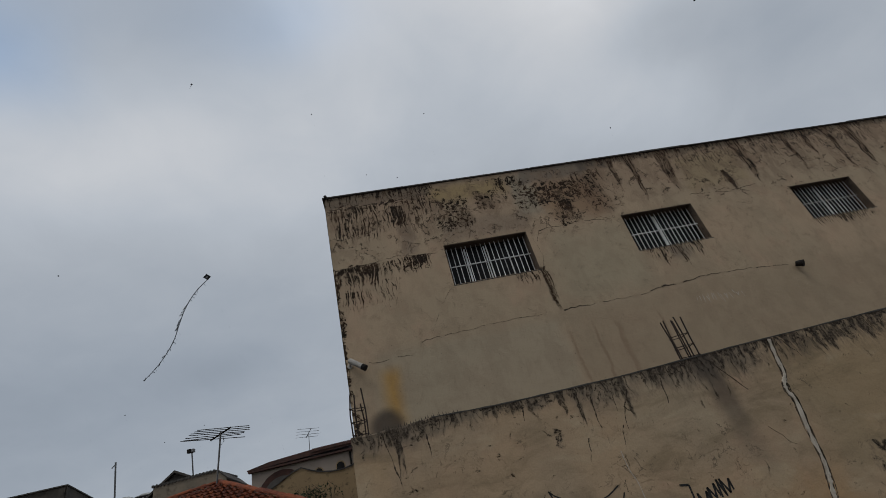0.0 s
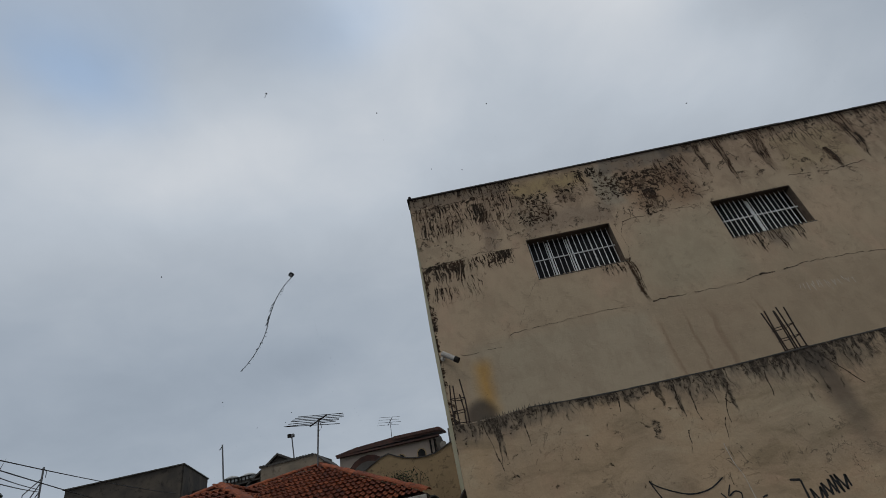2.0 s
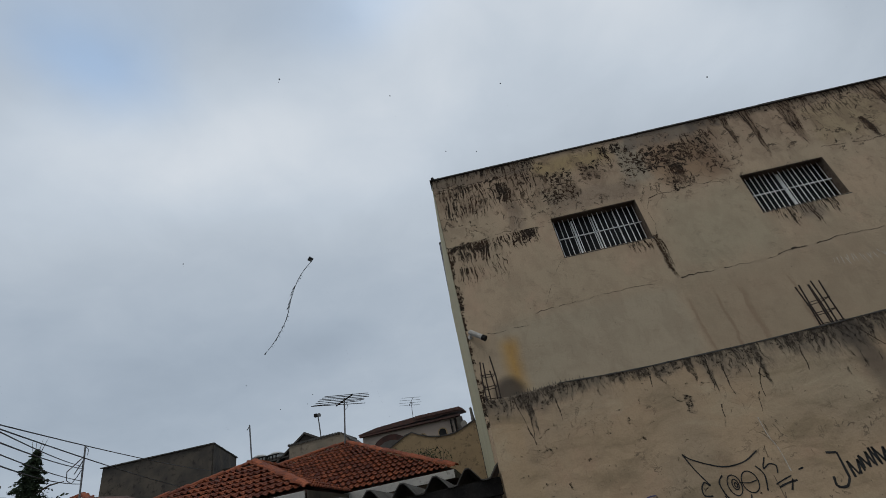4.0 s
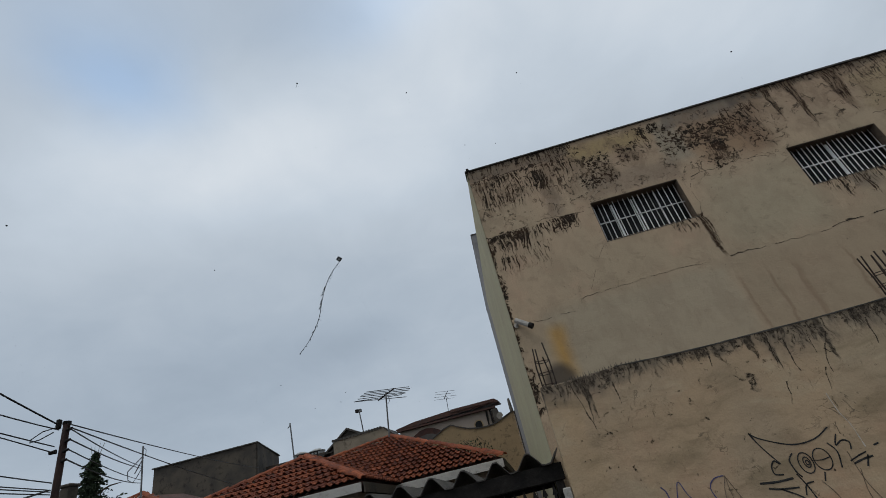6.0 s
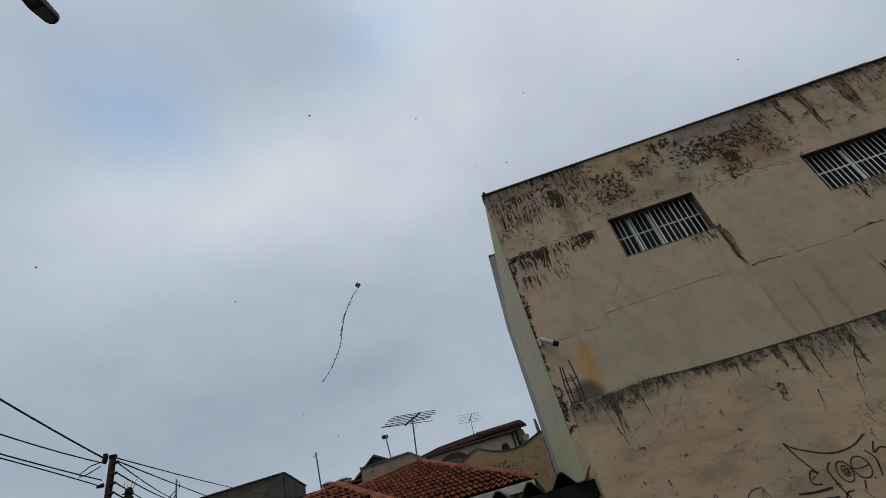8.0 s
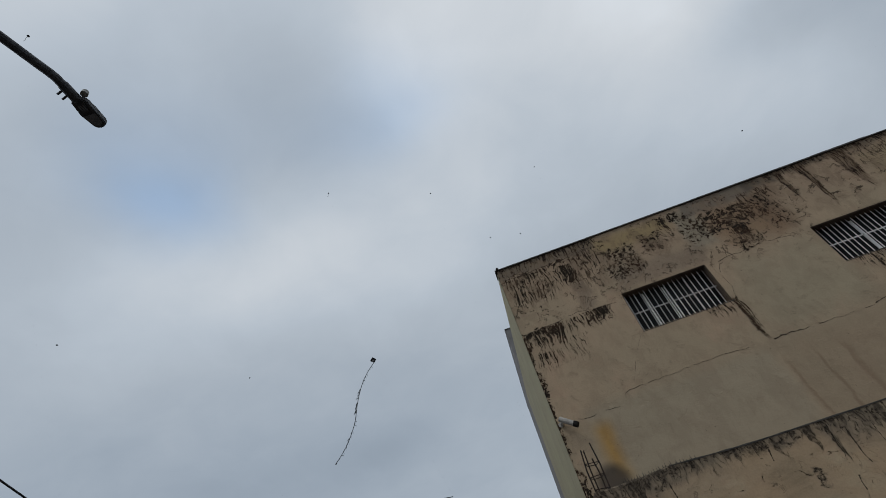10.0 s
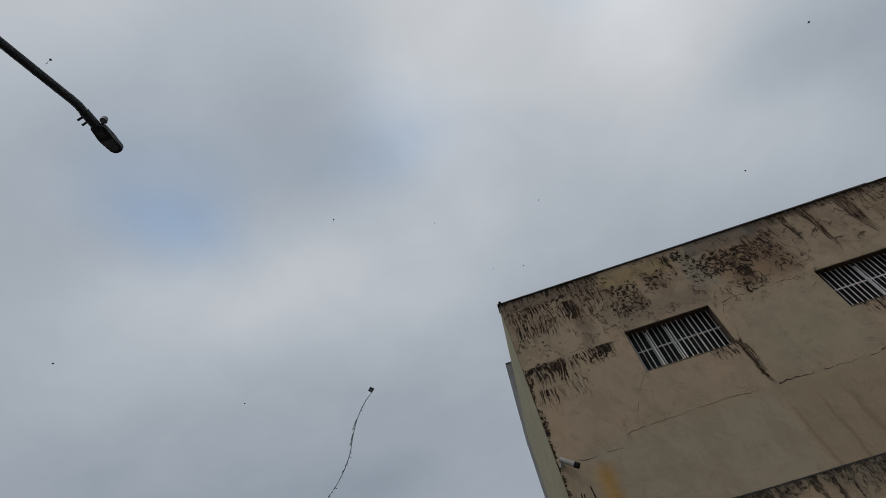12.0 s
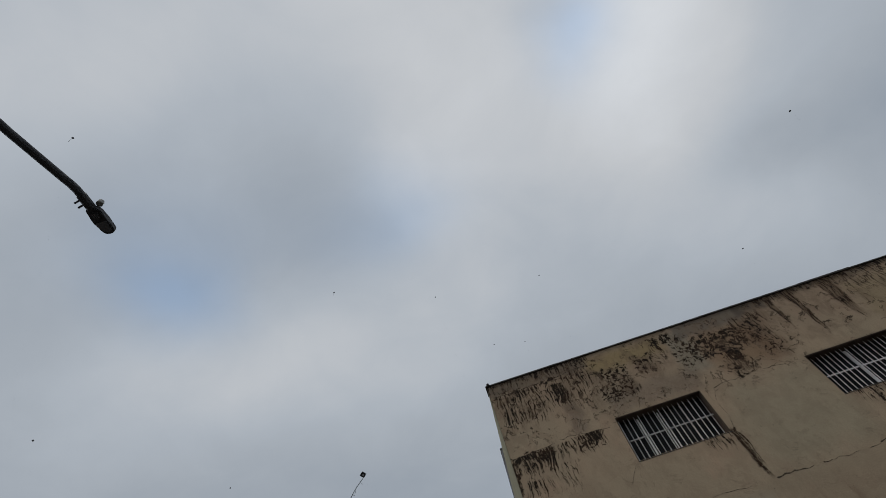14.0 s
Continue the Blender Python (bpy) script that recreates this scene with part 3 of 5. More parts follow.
def ribbon(bm, points, width, y, depth, vary=0.25, taper=False):
    """A flat band along points (x, z) of a wall, lying on it at y and as thick as depth."""
    pts = [Vector((p[0], p[1])) for p in points]
    smooth = []
    for i in range(len(pts) - 1):
        p0, p1, p2, p3 = pts[max(i - 1, 0)], pts[i], pts[i + 1], pts[min(i + 2, len(pts) - 1)]
        for k in range(6):
            s = k / 6
            smooth.append(0.5 * ((2 * p1) + (p2 - p0) * s + (2 * p0 - 5 * p1 + 4 * p2 - p3) * s * s + (3 * p1 - p0 - 3 * p2 + p3) * s ** 3))
    smooth.append(pts[-1])
    rows = []
    for i, p in enumerate(smooth):
        d = (smooth[min(i + 1, len(smooth) - 1)] - smooth[max(i - 1, 0)]).normalized()
        n = Vector((-d.y, d.x)) * width / 2 * (1 + vary * (2 * random.random() - 1)) * (1 - 0.7 * i / len(smooth) if taper else 1)
        rows.append([bm.verts.new((p.x + n.x, y, p.y + n.y)), bm.verts.new((p.x + n.x * 0.8, y - depth, p.y + n.y * 0.8)),
                     bm.verts.new((p.x - n.x * 0.8, y - depth, p.y - n.y * 0.8)), bm.verts.new((p.x - n.x, y, p.y - n.y))])
    for a, b in zip(rows, rows[1:]):
        for k in range(3):
            bm.faces.new((a[k], a[k + 1], b[k + 1], b[k]))
    return bm


def wall_with_openings(x0, x1, z0, z1, y0, y1, openings):
    """An upright wall along x, from its face y0 to its back y1, with openings (x, x, z, z) through it."""
    bm = bmesh.new()
    xs = sorted({x0, x1, *[v for o in openings for v in o[:2]]})
    zs = sorted({z0, z1, *[v for o in openings for v in o[2:]]})
    grid = {}

    def v(i, k, y):
        if (i, k, y) not in grid:
            grid[i, k, y] = bm.verts.new((xs[i], y, zs[k]))
        return grid[i, k, y]

    def solid(i, k):
        if not (0 <= i < len(xs) - 1 and 0 <= k < len(zs) - 1):
            return False
        cx, cz = (xs[i] + xs[i + 1]) / 2, (zs[k] + zs[k + 1]) / 2
        return not any(o[0] < cx < o[1] and o[2] < cz < o[3] for o in openings)

    for i in range(len(xs) - 1):
        for k in range(len(zs) - 1):
            if not solid(i, k):
                continue
            for y in (y0, y1):
                bm.faces.new((v(i, k, y), v(i + 1, k, y), v(i + 1, k + 1, y), v(i, k + 1, y)))
            for (di, dk), (a, b) in {(-1, 0): ((i, k), (i, k + 1)), (1, 0): ((i + 1, k), (i + 1, k + 1)), (0, -1): ((i, k), (i + 1, k)), (0, 1): ((i, k + 1), (i + 1, k + 1))}.items():
                if not solid(i + di, k + dk):
                    bm.faces.new((v(*a, y0), v(*b, y0), v(*b, y1), v(*a, y1)))
    return bm


# ---------------------------------------------------------------- ground
bm = bmesh.new()
bmesh.ops.create_grid(bm, x_segments=1, y_segments=1, size=1500)
alone("ground", bm, M_GROUND, "grey asphalt street and yards, level", "ground", kind="structure")

# ---------------------------------------------------------------- the large building
ROOF_Z, SILL_Z, HEAD_Z = 7.74, 5.455, 6.285
WINDOWS = [(1.99, 3.585), (5.545, 7.10), (9.42, 10.95)]
building = thing("warehouse_building", (6, 3, 0), "stained beige plaster building with barred upper windows and a flat roof", "building")
front = part("front_wall", wall_with_openings(0, 22, 0, ROOF_Z, 0, 0.28, [(a, b, SILL_Z, HEAD_Z) for a, b in WINDOWS]), M_FACADE, building,
             "beige plaster wall with dark mould runs, cracks and patches")
part("side_wall", prism(bmesh.new(), [(0.0, 0.29, 0), (0.0, 0.0, 0.0), (0.004, 0.0, ROOF_Z - 0.005), (0.004, 0.29, ROOF_Z - 0.005)], (-0.004, 0, 0)), M_YELLOW, building)
part("side_wall", prism(bmesh.new(), [(-0.004, 0.004, 0), (-0.29, 6.6, 0), (-0.04, 6.6, 0), (0.25, 0.29, 0), (0.0, 0.29, 0)], (0, 0, ROOF_Z - 0.01)), M_YELLOW, building, "smooth yellowish painted side wall")
part("back_wall", boxed((-0.03, 6.35, 0), (22, 6.6, ROOF_Z - 0.02)), M_CONCRETE, building)
part("end_wall", boxed((21.75, 0.28, 0), (22, 6.34, ROOF_Z - 0.01)), M_CONCRETE, building)
part("roof_slab", boxed((0.26, 0.285, ROOF_Z - 0.5), (21.74, 6.19, ROOF_Z - 0.35)), M_CONCRETE, building)
part("floor_slab", boxed((0.26, 0.285, 4.6), (21.74, 6.19, 4.75)), M_ROOM, building)
x = -0.03
while x < 22:
    n = x + random.uniform(0.9, 1.7)
    part("coping", boxed((x, -0.025 - random.uniform(0, 0.008), ROOF_Z + 0.002), (n - 0.004, 0.30, ROOF_Z + 0.026 + random.uniform(-0.006, 0.01))), M_COPING, building, "thin dark mouldy coping along the roof edge")
    x = n
part("pipe_end", tubed([(0.03, -0.05, ROOF_Z + 0.035), (0.05, 0.2, ROOF_Z + 0.04)], 0.03, 10), M_DARK_METAL, building)
rear = thing("rear_block", (5, 10, 0), "taller grey rendered block behind the stained building", "building")
part("wall", prism(bmesh.new(), [(-0.22, 6.7, 0), (-0.43, 14.1, 0), (10, 14.1, 0), (10, 6.7, 0)], (0, 0, 10.29)), M_GREY_SIDE, rear)
part("coping", prism(bmesh.new(), [(-0.23, 6.68, 10.292), (-0.44, 14.12, 10.292), (10, 14.12, 10.292), (10, 6.68, 10.292)], (0, 0, 0.04)), M_COPING, rear)


def window(a, b, heavy):
    """A steel-barred sliding window in its reveal; heavy: the mullions, as shares of the width and their widths."""
    y = 0.205
    bm = bmesh.new()
    for lo, hi in (((a, y, SILL_Z), (b, y + 0.05, SILL_Z + 0.035)), ((a, y, HEAD_Z - 0.035), (b, y + 0.05, HEAD_Z)),
                   ((a, y, SILL_Z + 0.035), (a + 0.03, y + 0.05, HEAD_Z - 0.035)), ((b - 0.03, y, SILL_Z + 0.035), (b, y + 0.05, HEAD_Z - 0.035))):
        box(bm, lo, hi)
    win = part("window", bm, M_DARK_METAL, building, "barred window with dark glass")
    for share, wide in heavy:
        x = a + (b - a) * share
        part("mullion", boxed((x - wide / 2, y - 0.008, SILL_Z + 0.036), (x + wide / 2, y + 0.04, HEAD_Z - 0.036), 0.003), M_ALU, win)
    edges = [a + 0.03] + [a + (b - a) * s for s in (0.25, 0.5, 0.75)] + [b - 0.03]
    for p, q in zip(edges, edges[1:]):
        part("pane", boxed((p + 0.004, y + 0.018, SILL_Z + 0.036), (q - 0.004, y + 0.024, HEAD_Z - 0.036)), M_GLASS, win)
    count = 17
    for i in range(count):
        x = a + (b - a) * (i + 0.6) / (count + 0.2) + random.uniform(-0.006, 0.006)
        part("bar", tubed([(x, 0.135, SILL_Z + 0.002), (x + random.uniform(-0.006, 0.006), 0.135, HEAD_Z - 0.002)], 0.0074, 6), M_BAR, win)
    zc = SILL_Z + 0.40
    part("cross_bar", boxed((a - 0.01, 0.115, zc), (b + 0.01, 0.126, zc + 0.02)), M_BAR, win)
    # a lining added to the opening; its dark brown holds dirt and recess shade
    for lo, hi in (((a + 0.001, 0.004, HEAD_Z - 0.016), (b - 0.001, 0.204, HEAD_Z - 0.001)), ((a + 0.001, 0.004, SILL_Z + 0.001), (a + 0.015, 0.204, HEAD_Z - 0.017)), ((b - 0.015, 0.004, SILL_Z + 0.001), (b - 0.001, 0.204, HEAD_Z - 0.017))):
        part("casing", boxed(lo, hi, 0.003), M_REVEAL, win, "added lining, brown from dirt and recess shade")
    # the sill's worn edge
    part("sill", boxed((a - 0.01, -0.006, SILL_Z - 0.022), (b + 0.03, 0.17, SILL_Z - 0.002), 0.008), M_COPING, win, "thin mouldy sill")


window(*WINDOWS[0], [(0.25, 0.03), (0.485, 0.02), (0.515, 0.02), (0.75, 0.02)])
window(*WINDOWS[1], [(0.5, 0.045)])
window(*WINDOWS[2], [(0.5, 0.022)])


def crack(points, width, y, parent, name="crack"):
    rough = []
    for (xa, za), (xb, zb) in zip(points, points[1:]):
        n = max(2, int(math.hypot(xb - xa, zb - za) / 0.07))
        rough += [(xa + (xb - xa) * k / n + random.uniform(-0.012, 0.012), za + (zb - za) * k / n + random.uniform(-0.014, 0.014)) for k in range(n)]
    rough.append(points[-1])
    # a crack closes and opens again along its way
    i = 0
    while i < len(rough) - 2:
        j = min(len(rough), i + random.randint(4, 9))
        part(name, ribbon(bmesh.new(), rough[i:j], width * random.uniform(0.45, 1.1), y + 0.001, 0.004, 0.8, True), M_CRACK, parent)
        i = j - 1 + random.choice((0, 0, 1, 2))


crack([(0.02, 6.12), (0.7, 6.18), (1.10, 6.22), (1.85, 6.15)], 0.015, 0, front)
crack([(0.10, 7.44), (0.7, 7.45), (1.33, 7.47), (2.02, 7.55)], 0.018, 0, front)
crack([(3.70, 4.60), (3.85, 4.62), (4.2, 4.61), (4.58, 4.61)], 0.024, 0, front)
crack([(4.60, 4.61), (5.0, 4.60), (5.34, 4.61)], 0.007, 0, front)
crack([(5.36, 4.62), (5.6, 4.67), (6.1, 4.68), (6.5, 4.72)], 0.034, 0, front)
crack([(6.52, 4.72), (7.4, 4.69), (8.21, 4.60)], 0.013, 0, front)
crack([(1.22, 4.56), (1.45, 4.59), (1.77, 4.60)], 0.011, 0, front)
crack([(1.79, 4.60), (2.3, 4.62), (2.77, 4.63), (3.3, 4.61)], 0.005, 0, front)
crack([(0.35, 4.40), (0.5, 4.38), (0.8, 4.39), (1.2, 4.37)], 0.009, 0, front)
crack([(1.92, 5.39), (1.70, 5.15), (1.62, 5.00), (1.41, 4.66)], 0.007, 0, front)
crack([(3.64, 5.48), (3.72, 5.70), (3.70, 5.95), (3.83, 6.25)], 0.008, 0, front)
crack([(4.8, 6.30), (5.1, 6.27), (5.34, 6.20)], 0.009, 0, front)
crack([(3.83, 6.25), (4.0, 6.30), (4.3, 6.27), (4.75, 6.34)], 0.014, 0, front)
crack([(7.2, 6.50), (8.0, 6.42), (8.9, 6.50)], 0.014, 0, front)
crack([(8.29, 6.90), (8.33, 6.65), (8.28, 6.46)], 0.022, 0, front)
for i in range(16):
    x = 6.12 + i * 0.058 + random.uniform(-0.02, 0.02)
    z = 4.30 - i * 0.003 + random.uniform(-0.03, 0.03)
    part("scratch", ribbon(bmesh.new(), [(x, z + 0.06), (x + random.uniform(-0.03, 0.03), z - random.uniform(0.0, 0.10))], 0.015, 0.001, 0.003, 0.5, True), M_MORTAR, front)

# ---------------------------------------------------------------- the wall in front of it
TOP = [(0.05, 3.055), (0.32, 3.06), (0.67, 3.06), (0.97, 3.085), (1.27, 3.07), (1.95, 3.045), (3.45, 3.045), (5.1, 3.085), (7.6, 3.12), (22, 3.2)]


def wall_top(x):
    for (xa, za), (xb, zb) in zip(TOP, TOP[1:]):
        if x <= xb:
            return za + (zb - za) * max(0, x - xa) / (xb - xa)
    return TOP[-1][1]


yard = thing("boundary_wall", (8, -1.35, 0), "tall rendered boundary wall, mouldy on top, with graffiti", "wall")
bm = bmesh.new()
xs = [0.05 + 0.06 * i for i in range(160)] + [10 + i for i in range(13)]
rows = []
for x in xs:
    z = wall_top(x) + 0.012 * noise.noise((x * 5, 1, 0)) + 0.008 * noise.noise((x * 19, 4, 0))
    rows.append([bm.verts.new((x, y, h)) for y, h in ((-1.45, 0), (-1.45, z - 0.02), (-1.435, z), (-1.285, z), (-1.27, z - 0.02), (-1.27, 0))])
for a, b in zip(rows, rows[1:]):
    for k in range(6):
        bm.faces.new((a[k], a[(k + 1) % 6], b[(k + 1) % 6], b[k]))
bm.faces.new(rows[0])
bm.faces.new(rows[-1])
face = part("wall", bm, M_YARD, yard)
part("coping_edge", ribbon(bmesh.new(), [(x, wall_top(x) - 0.004) for x in (1.0, 1.35, 2.0, 2.7, 3.5, 4.3, 5.2, 6.4, 7.6, 9.0)], 0.016, -1.449, 0.008, 0.4), M_COPING, face)
# the long repaired crack
SEAM = [(5.63, 3.07), (5.58, 2.84), (5.55, 2.62), (5.47, 2.50), (5.45, 2.40), (5.48, 2.27), (5.41, 1.94), (5.37, 1.62), (5.31, 1.42), (5.23, 1.2), (5.15, 0.7)]
for side_ in (-0.028, 0.032):
    part("crack", ribbon(bmesh.new(), [(x + side_ + random.uniform(-0.008, 0.008), z) for x, z in SEAM], 0.016, -1.449, 0.004, 0.8), M_CRACK, face)
part("repair_seam", ribbon(bmesh.new(), SEAM, 0.046, -1.449, 0.012, 0.5), M_MORTAR, face, "pale mortar seam over a long crack")
crack([(x - 0.034, z) for x, z in SEAM[:9]], 0.014, -1.45, face)
crack([(x + 0.04, z) for x, z in SEAM[3:10]], 0.024, -1.45, face)
crack([(2.98, 1.95), (2.95, 1.82)], 0.006, -1.45, face)
crack([(4.95, 2.08), (5.1, 1.88), (5.25, 1.75)], 0.006, -1.45, face)
# black rivulets that run down from the top
for run in ([(2.80, 2.98), (2.75, 2.68), (2.71, 2.30)], [(2.95, 2.90), (2.93, 2.70), (2.95, 2.44)], [(3.22, 2.90), (3.22, 2.57), (3.13, 2.26)], [(3.42, 2.88), (3.33, 2.70), (3.28, 2.60), (3.25, 2.42)], [(3.30, 2.68), (3.38, 2.62)],
            [(3.91, 2.90), (3.87, 2.60)], [(4.66, 2.97), (4.80, 2.75), (4.96, 2.53)], [(5.79, 3.04), (5.94, 2.76)], [(6.31, 3.01), (6.36, 2.67)], [(0.40, 2.99), (0.47, 2.75), (0.53, 2.45)], [(0.89, 2.92), (0.91, 2.65)], [(2.08, 2.95), (2.06, 2.80)]):
    crack(run, 0.017, -1.45, face, "rivulet")
part("pale_scratch", ribbon(bmesh.new(), [(3.05, 2.23), (3.06, 2.03), (3.10, 1.88), (3.11, 1.65)], 0.012, -1.449, 0.003, 0.5), M_MORTAR, face)
# shards set in the mortar on top
for i in range(26):
    x = 0.42 + i * 0.036 + random.uniform(-0.01, 0.01)
    z = wall_top(x)
    h = random.uniform(0.03, 0.055)
    bm = prism(bmesh.new(), [(x - 0.011, -1.42, z - 0.02), (x + 0.011, -1.42, z - 0.02), (x + random.uniform(-0.008, 0.008), -1.42, z + h)], (0, 0.006, 0))
    part("glass_shard", bm, M_DARK_CONCRETE, face)


def stroke(points, wide=0.020, mat=M_PAINT, name="stroke"):
    part(name, ribbon(bmesh.new(), [(x - 0.085, z + 0.028) for x, z in points], wide * (1.0 if name == "bar" else 0.72), -1.4515, 0.0025, 0.18), mat, drawing)


drawing = thing("graffiti", (2.6, -1.4515, 1.6), "black spray-painted doodle of a masked face on the boundary wall", "graffiti")
stroke([(2.16, 2.0), (2.25, 1.92), (2.52, 1.8), (2.76, 1.8), (2.95, 1.88)])
stroke([(2.16, 2.0), (2.22, 1.84), (2.32, 1.65)])
stroke([(2.31, 1.65), (2.27, 1.69), (2.22, 1.64), (2.22, 1.57), (2.30, 1.55)])
stroke([(2.48, 1.72), (2.42, 1.66), (2.43, 1.55), (2.46, 1.49)])
stroke([(2.86, 1.74), (2.91, 1.64), (2.87, 1.49)])
stroke([(2.99, 1.8), (2.93, 1.7), (3.01, 1.73), (3.07, 1.70), (3.05, 1.63)])
for cx, cz, rx, rz in ((2.565, 1.605, 0.07, 0.10), (2.735, 1.605, 0.085, 0.105), (2.575, 1.61, 0.032, 0.05), (2.578, 1.605, 0.015, 0.022)):
    stroke([(cx + rx * math.cos(a * math.tau / 14), cz + rz * math.sin(a * math.tau / 14)) for a in range(15)], 0.016)
stroke([(2.62, 1.62), (2.72, 1.60), (2.82, 1.61)], 0.014)
stroke([(2.03, 1.52), (2.2, 1.50), (2.37, 1.50)], 0.030)
stroke([(2.09, 1.46), (2.2, 1.43), (2.38, 1.41)], 0.024)
stroke([(2.19, 1.44), (2.38, 1.31), (2.45, 1.18)])
stroke([(2.42, 1.53), (2.47, 1.38), (2.52, 1.1)])
stroke([(2.69, 1.49), (2.65, 1.41)])
stroke([(2.41, 1.33), (2.46, 1.42), (2.54, 1.43)])
stroke([(2.98, 1.53), (3.08, 1.56), (3.17, 1.58)])
stroke([(3.0, 1.50), (3.1, 1.52), (3.21, 1.53)], 0.026)
stroke([(3.17, 1.55), (3.11, 1.45)], 0.026)
stroke([(3.27, 1.62), (3.33, 1.63)], 0.022)

drawing = thing("graffiti_bars", (3.9, -1.4515, 1.55), "row of black slanted spray-painted strokes on the boundary wall", "graffiti")
stroke([(3.63, 1.72), (3.74, 1.70)], 0.024, name="bar")
stroke([(3.74, 1.70), (3.73, 1.45)], 0.026, name="bar")
stroke([(3.73, 1.45), (3.66, 1.38), (3.57, 1.40), (3.58, 1.49)], 0.026, name="bar")
for x, z0, z1, lean_ in ((3.79, 1.44, 1.60, 0.0), (3.86, 1.46, 1.60, 0.04), (3.93, 1.50, 1.63, 0.0), (3.99, 1.50, 1.65, 0.03), (4.06, 1.50, 1.68, 0.01), (4.12, 1.50, 1.68, -0.01), (4.17, 1.52, 1.66, 0.05)):
    stroke([(x, z0), (x + lean_, z1)], 0.026, name="bar")
    stroke([(x + lean_, z1), (x + 0.055, z0 + 0.02)], 0.022, name="bar")
drawing = thing("graffiti_faded", (1.5, -1.4515, 1.4), "faded blue and brown sprayed zigzag lines on the boundary wall", "graffiti")
stroke([(1.05, 1.70), (1.09, 1.64), (1.10, 1.50)], 0.02, M_BLUE)
stroke([(1.14, 1.45), (1.24, 1.71), (1.30, 1.56), (1.42, 1.44)], 0.016, M_BLUE)
stroke([(1.72, 1.67), (1.61, 1.66), (1.54, 1.58), (1.57, 1.43), (1.60, 1.2)], 0.016, M_BLUE)
stroke([(1.73, 1.67), (1.66, 1.5), (1.60, 1.2)], 0.010, M_FADED)
stroke([(1.73, 1.66), (1.78, 1.5), (1.86, 1.25)], 0.010, M_FADED)
stroke([(1.73, 1.66), (1.72, 1.45), (1.75, 1.2)], 0.008, M_FADED)
stroke([(2.62, 1.42), (2.7, 1.25), (2.74, 1.0)], 0.010, M_FADED)
stroke([(3.03, 1.45), (2.98, 1.2), (3.05, 0.9)], 0.010, M_FADED)
stroke([(3.0, 1.62), (3.02, 1.3), (3.13, 1.0)], 0.010, M_FADED)


def rebar_cage(x0, x1, heights, label):
    cage = thing("rebar_cage", ((x0 + x1) / 2, -1.36, 3.05), label, "rebar cage", "rebar cages on the wall")
    base = wall_top(x0)
    for (x, y), h in zip(((x0, -1.425), (x1, -1.425), (x0 + 0.05, -1.30), (x1 - 0.04, -1.30), (x0 * 0.62 + x1 * 0.38, -1.425), (x0 * 0.34 + x1 * 0.66, -1.425)), heights):
        part("bar", tubed([(x, y, base - 0.08), (x + random.uniform(-0.01, 0.01), y, base + h / 2), (x + random.uniform(-0.02, 0.02), y, base + h)], 0.0095, 6), M_RUST, cage)
    for z in (0.02, 0.17, 0.32):
        t = random.uniform(-0.012, 0.012)
        ring = [(x0 - 0.01, -1.433, base + z + t), (x1 + 0.01, -1.433, base + z - t), (x1 - 0.03, -1.292, base + z), (x0 + 0.04, -1.292, base + z + t), (x0 - 0.01, -1.433, base + z + t)]
        part("stirrup", tubed(ring, 0.0055, 6), M_RUST, cage)


rebar_cage(0.085, 0.255, (0.50, 0.55, 0.52, 0.40), "rusty rebar cage sticking out of the boundary wall corner")
rebar_cage(4.345, 4.60, (0.56, 0.56, 0.58, 0.57, 0.54, 0.58), "rusty rebar cage standing on the boundary wall")

cctv = thing("security_camera", (0.09, -0.02, 4.43), "small aged white bullet security camera on the plaster wall", "camera")
part("body", tubed([(0.07, -0.085, 4.465), (0.08, -0.09, 4.455), (0.27, -0.155, 4.295)], 0.042, 14), M_CCTV, cctv)
part("bracket", tubed([(0.06, 0.0, 4.40), (0.07, -0.05, 4.40), (0.11, -0.095, 4.42)], 0.015, 8), M_CCTV, cctv)
part("mount", tubed([(0.06, -0.001, 4.40), (0.06, -0.016, 4.40)], 0.04, 12), M_CCTV, cctv)
part("hood", tubed([(0.25, -0.148, 4.312), (0.30, -0.165, 4.27)], 0.047, 14), M_DARK_METAL, cctv)
stub = thing("wall_lamp", (8.34, -0.05, 4.55), "small dark lamp stub on the plaster wall", "lamp")
part("arm", tubed([(8.34, 0.0, 4.55), (8.34, -0.06, 4.56)], 0.018, 8), M_DARK_METAL, stub)
part("shade", tubed([(8.32, -0.05, 4.57), (8.37, -0.14, 4.52)], 0.05, 10, 0.065), M_DARK_METAL, stub)

# ---------------------------------------------------------------- canopy and gate beside the wall
canopy = thing("carport_canopy", (-2.5, 0, 0), "deep-channelled fibre cement carport roof on a dark beam", "canopy")
PITCH = 0.40
bm = bmesh.new()
outline = [(0.0, 2.23), (0.05, 2.235), (0.13, 2.335), (0.175, 2.385), (0.225, 2.385), (0.27, 2.335), (0.35, 2.235), (0.40, 2.23)]
rows = []
for y in (-1.30, 1.3):
    rows.append([bm.verts.new((u, y, z)) for u, z in outline] + [bm.verts.new((u, y, z - 0.014)) for u, z in outline[::-1]])
for k in range(16):
    bm.faces.new((rows[0][k], rows[0][(k + 1) % 16], rows[1][(k + 1) % 16], rows[1][k]))
for r in rows:
    for k in range(7):
        bm.faces.new((r[k], r[k + 1], r[14 - k], r[15 - k]))
sheet = part("roof_sheet", bm, M_FIBRE, canopy)
sheet.matrix_basis = pose(-0.54, 0, 0)
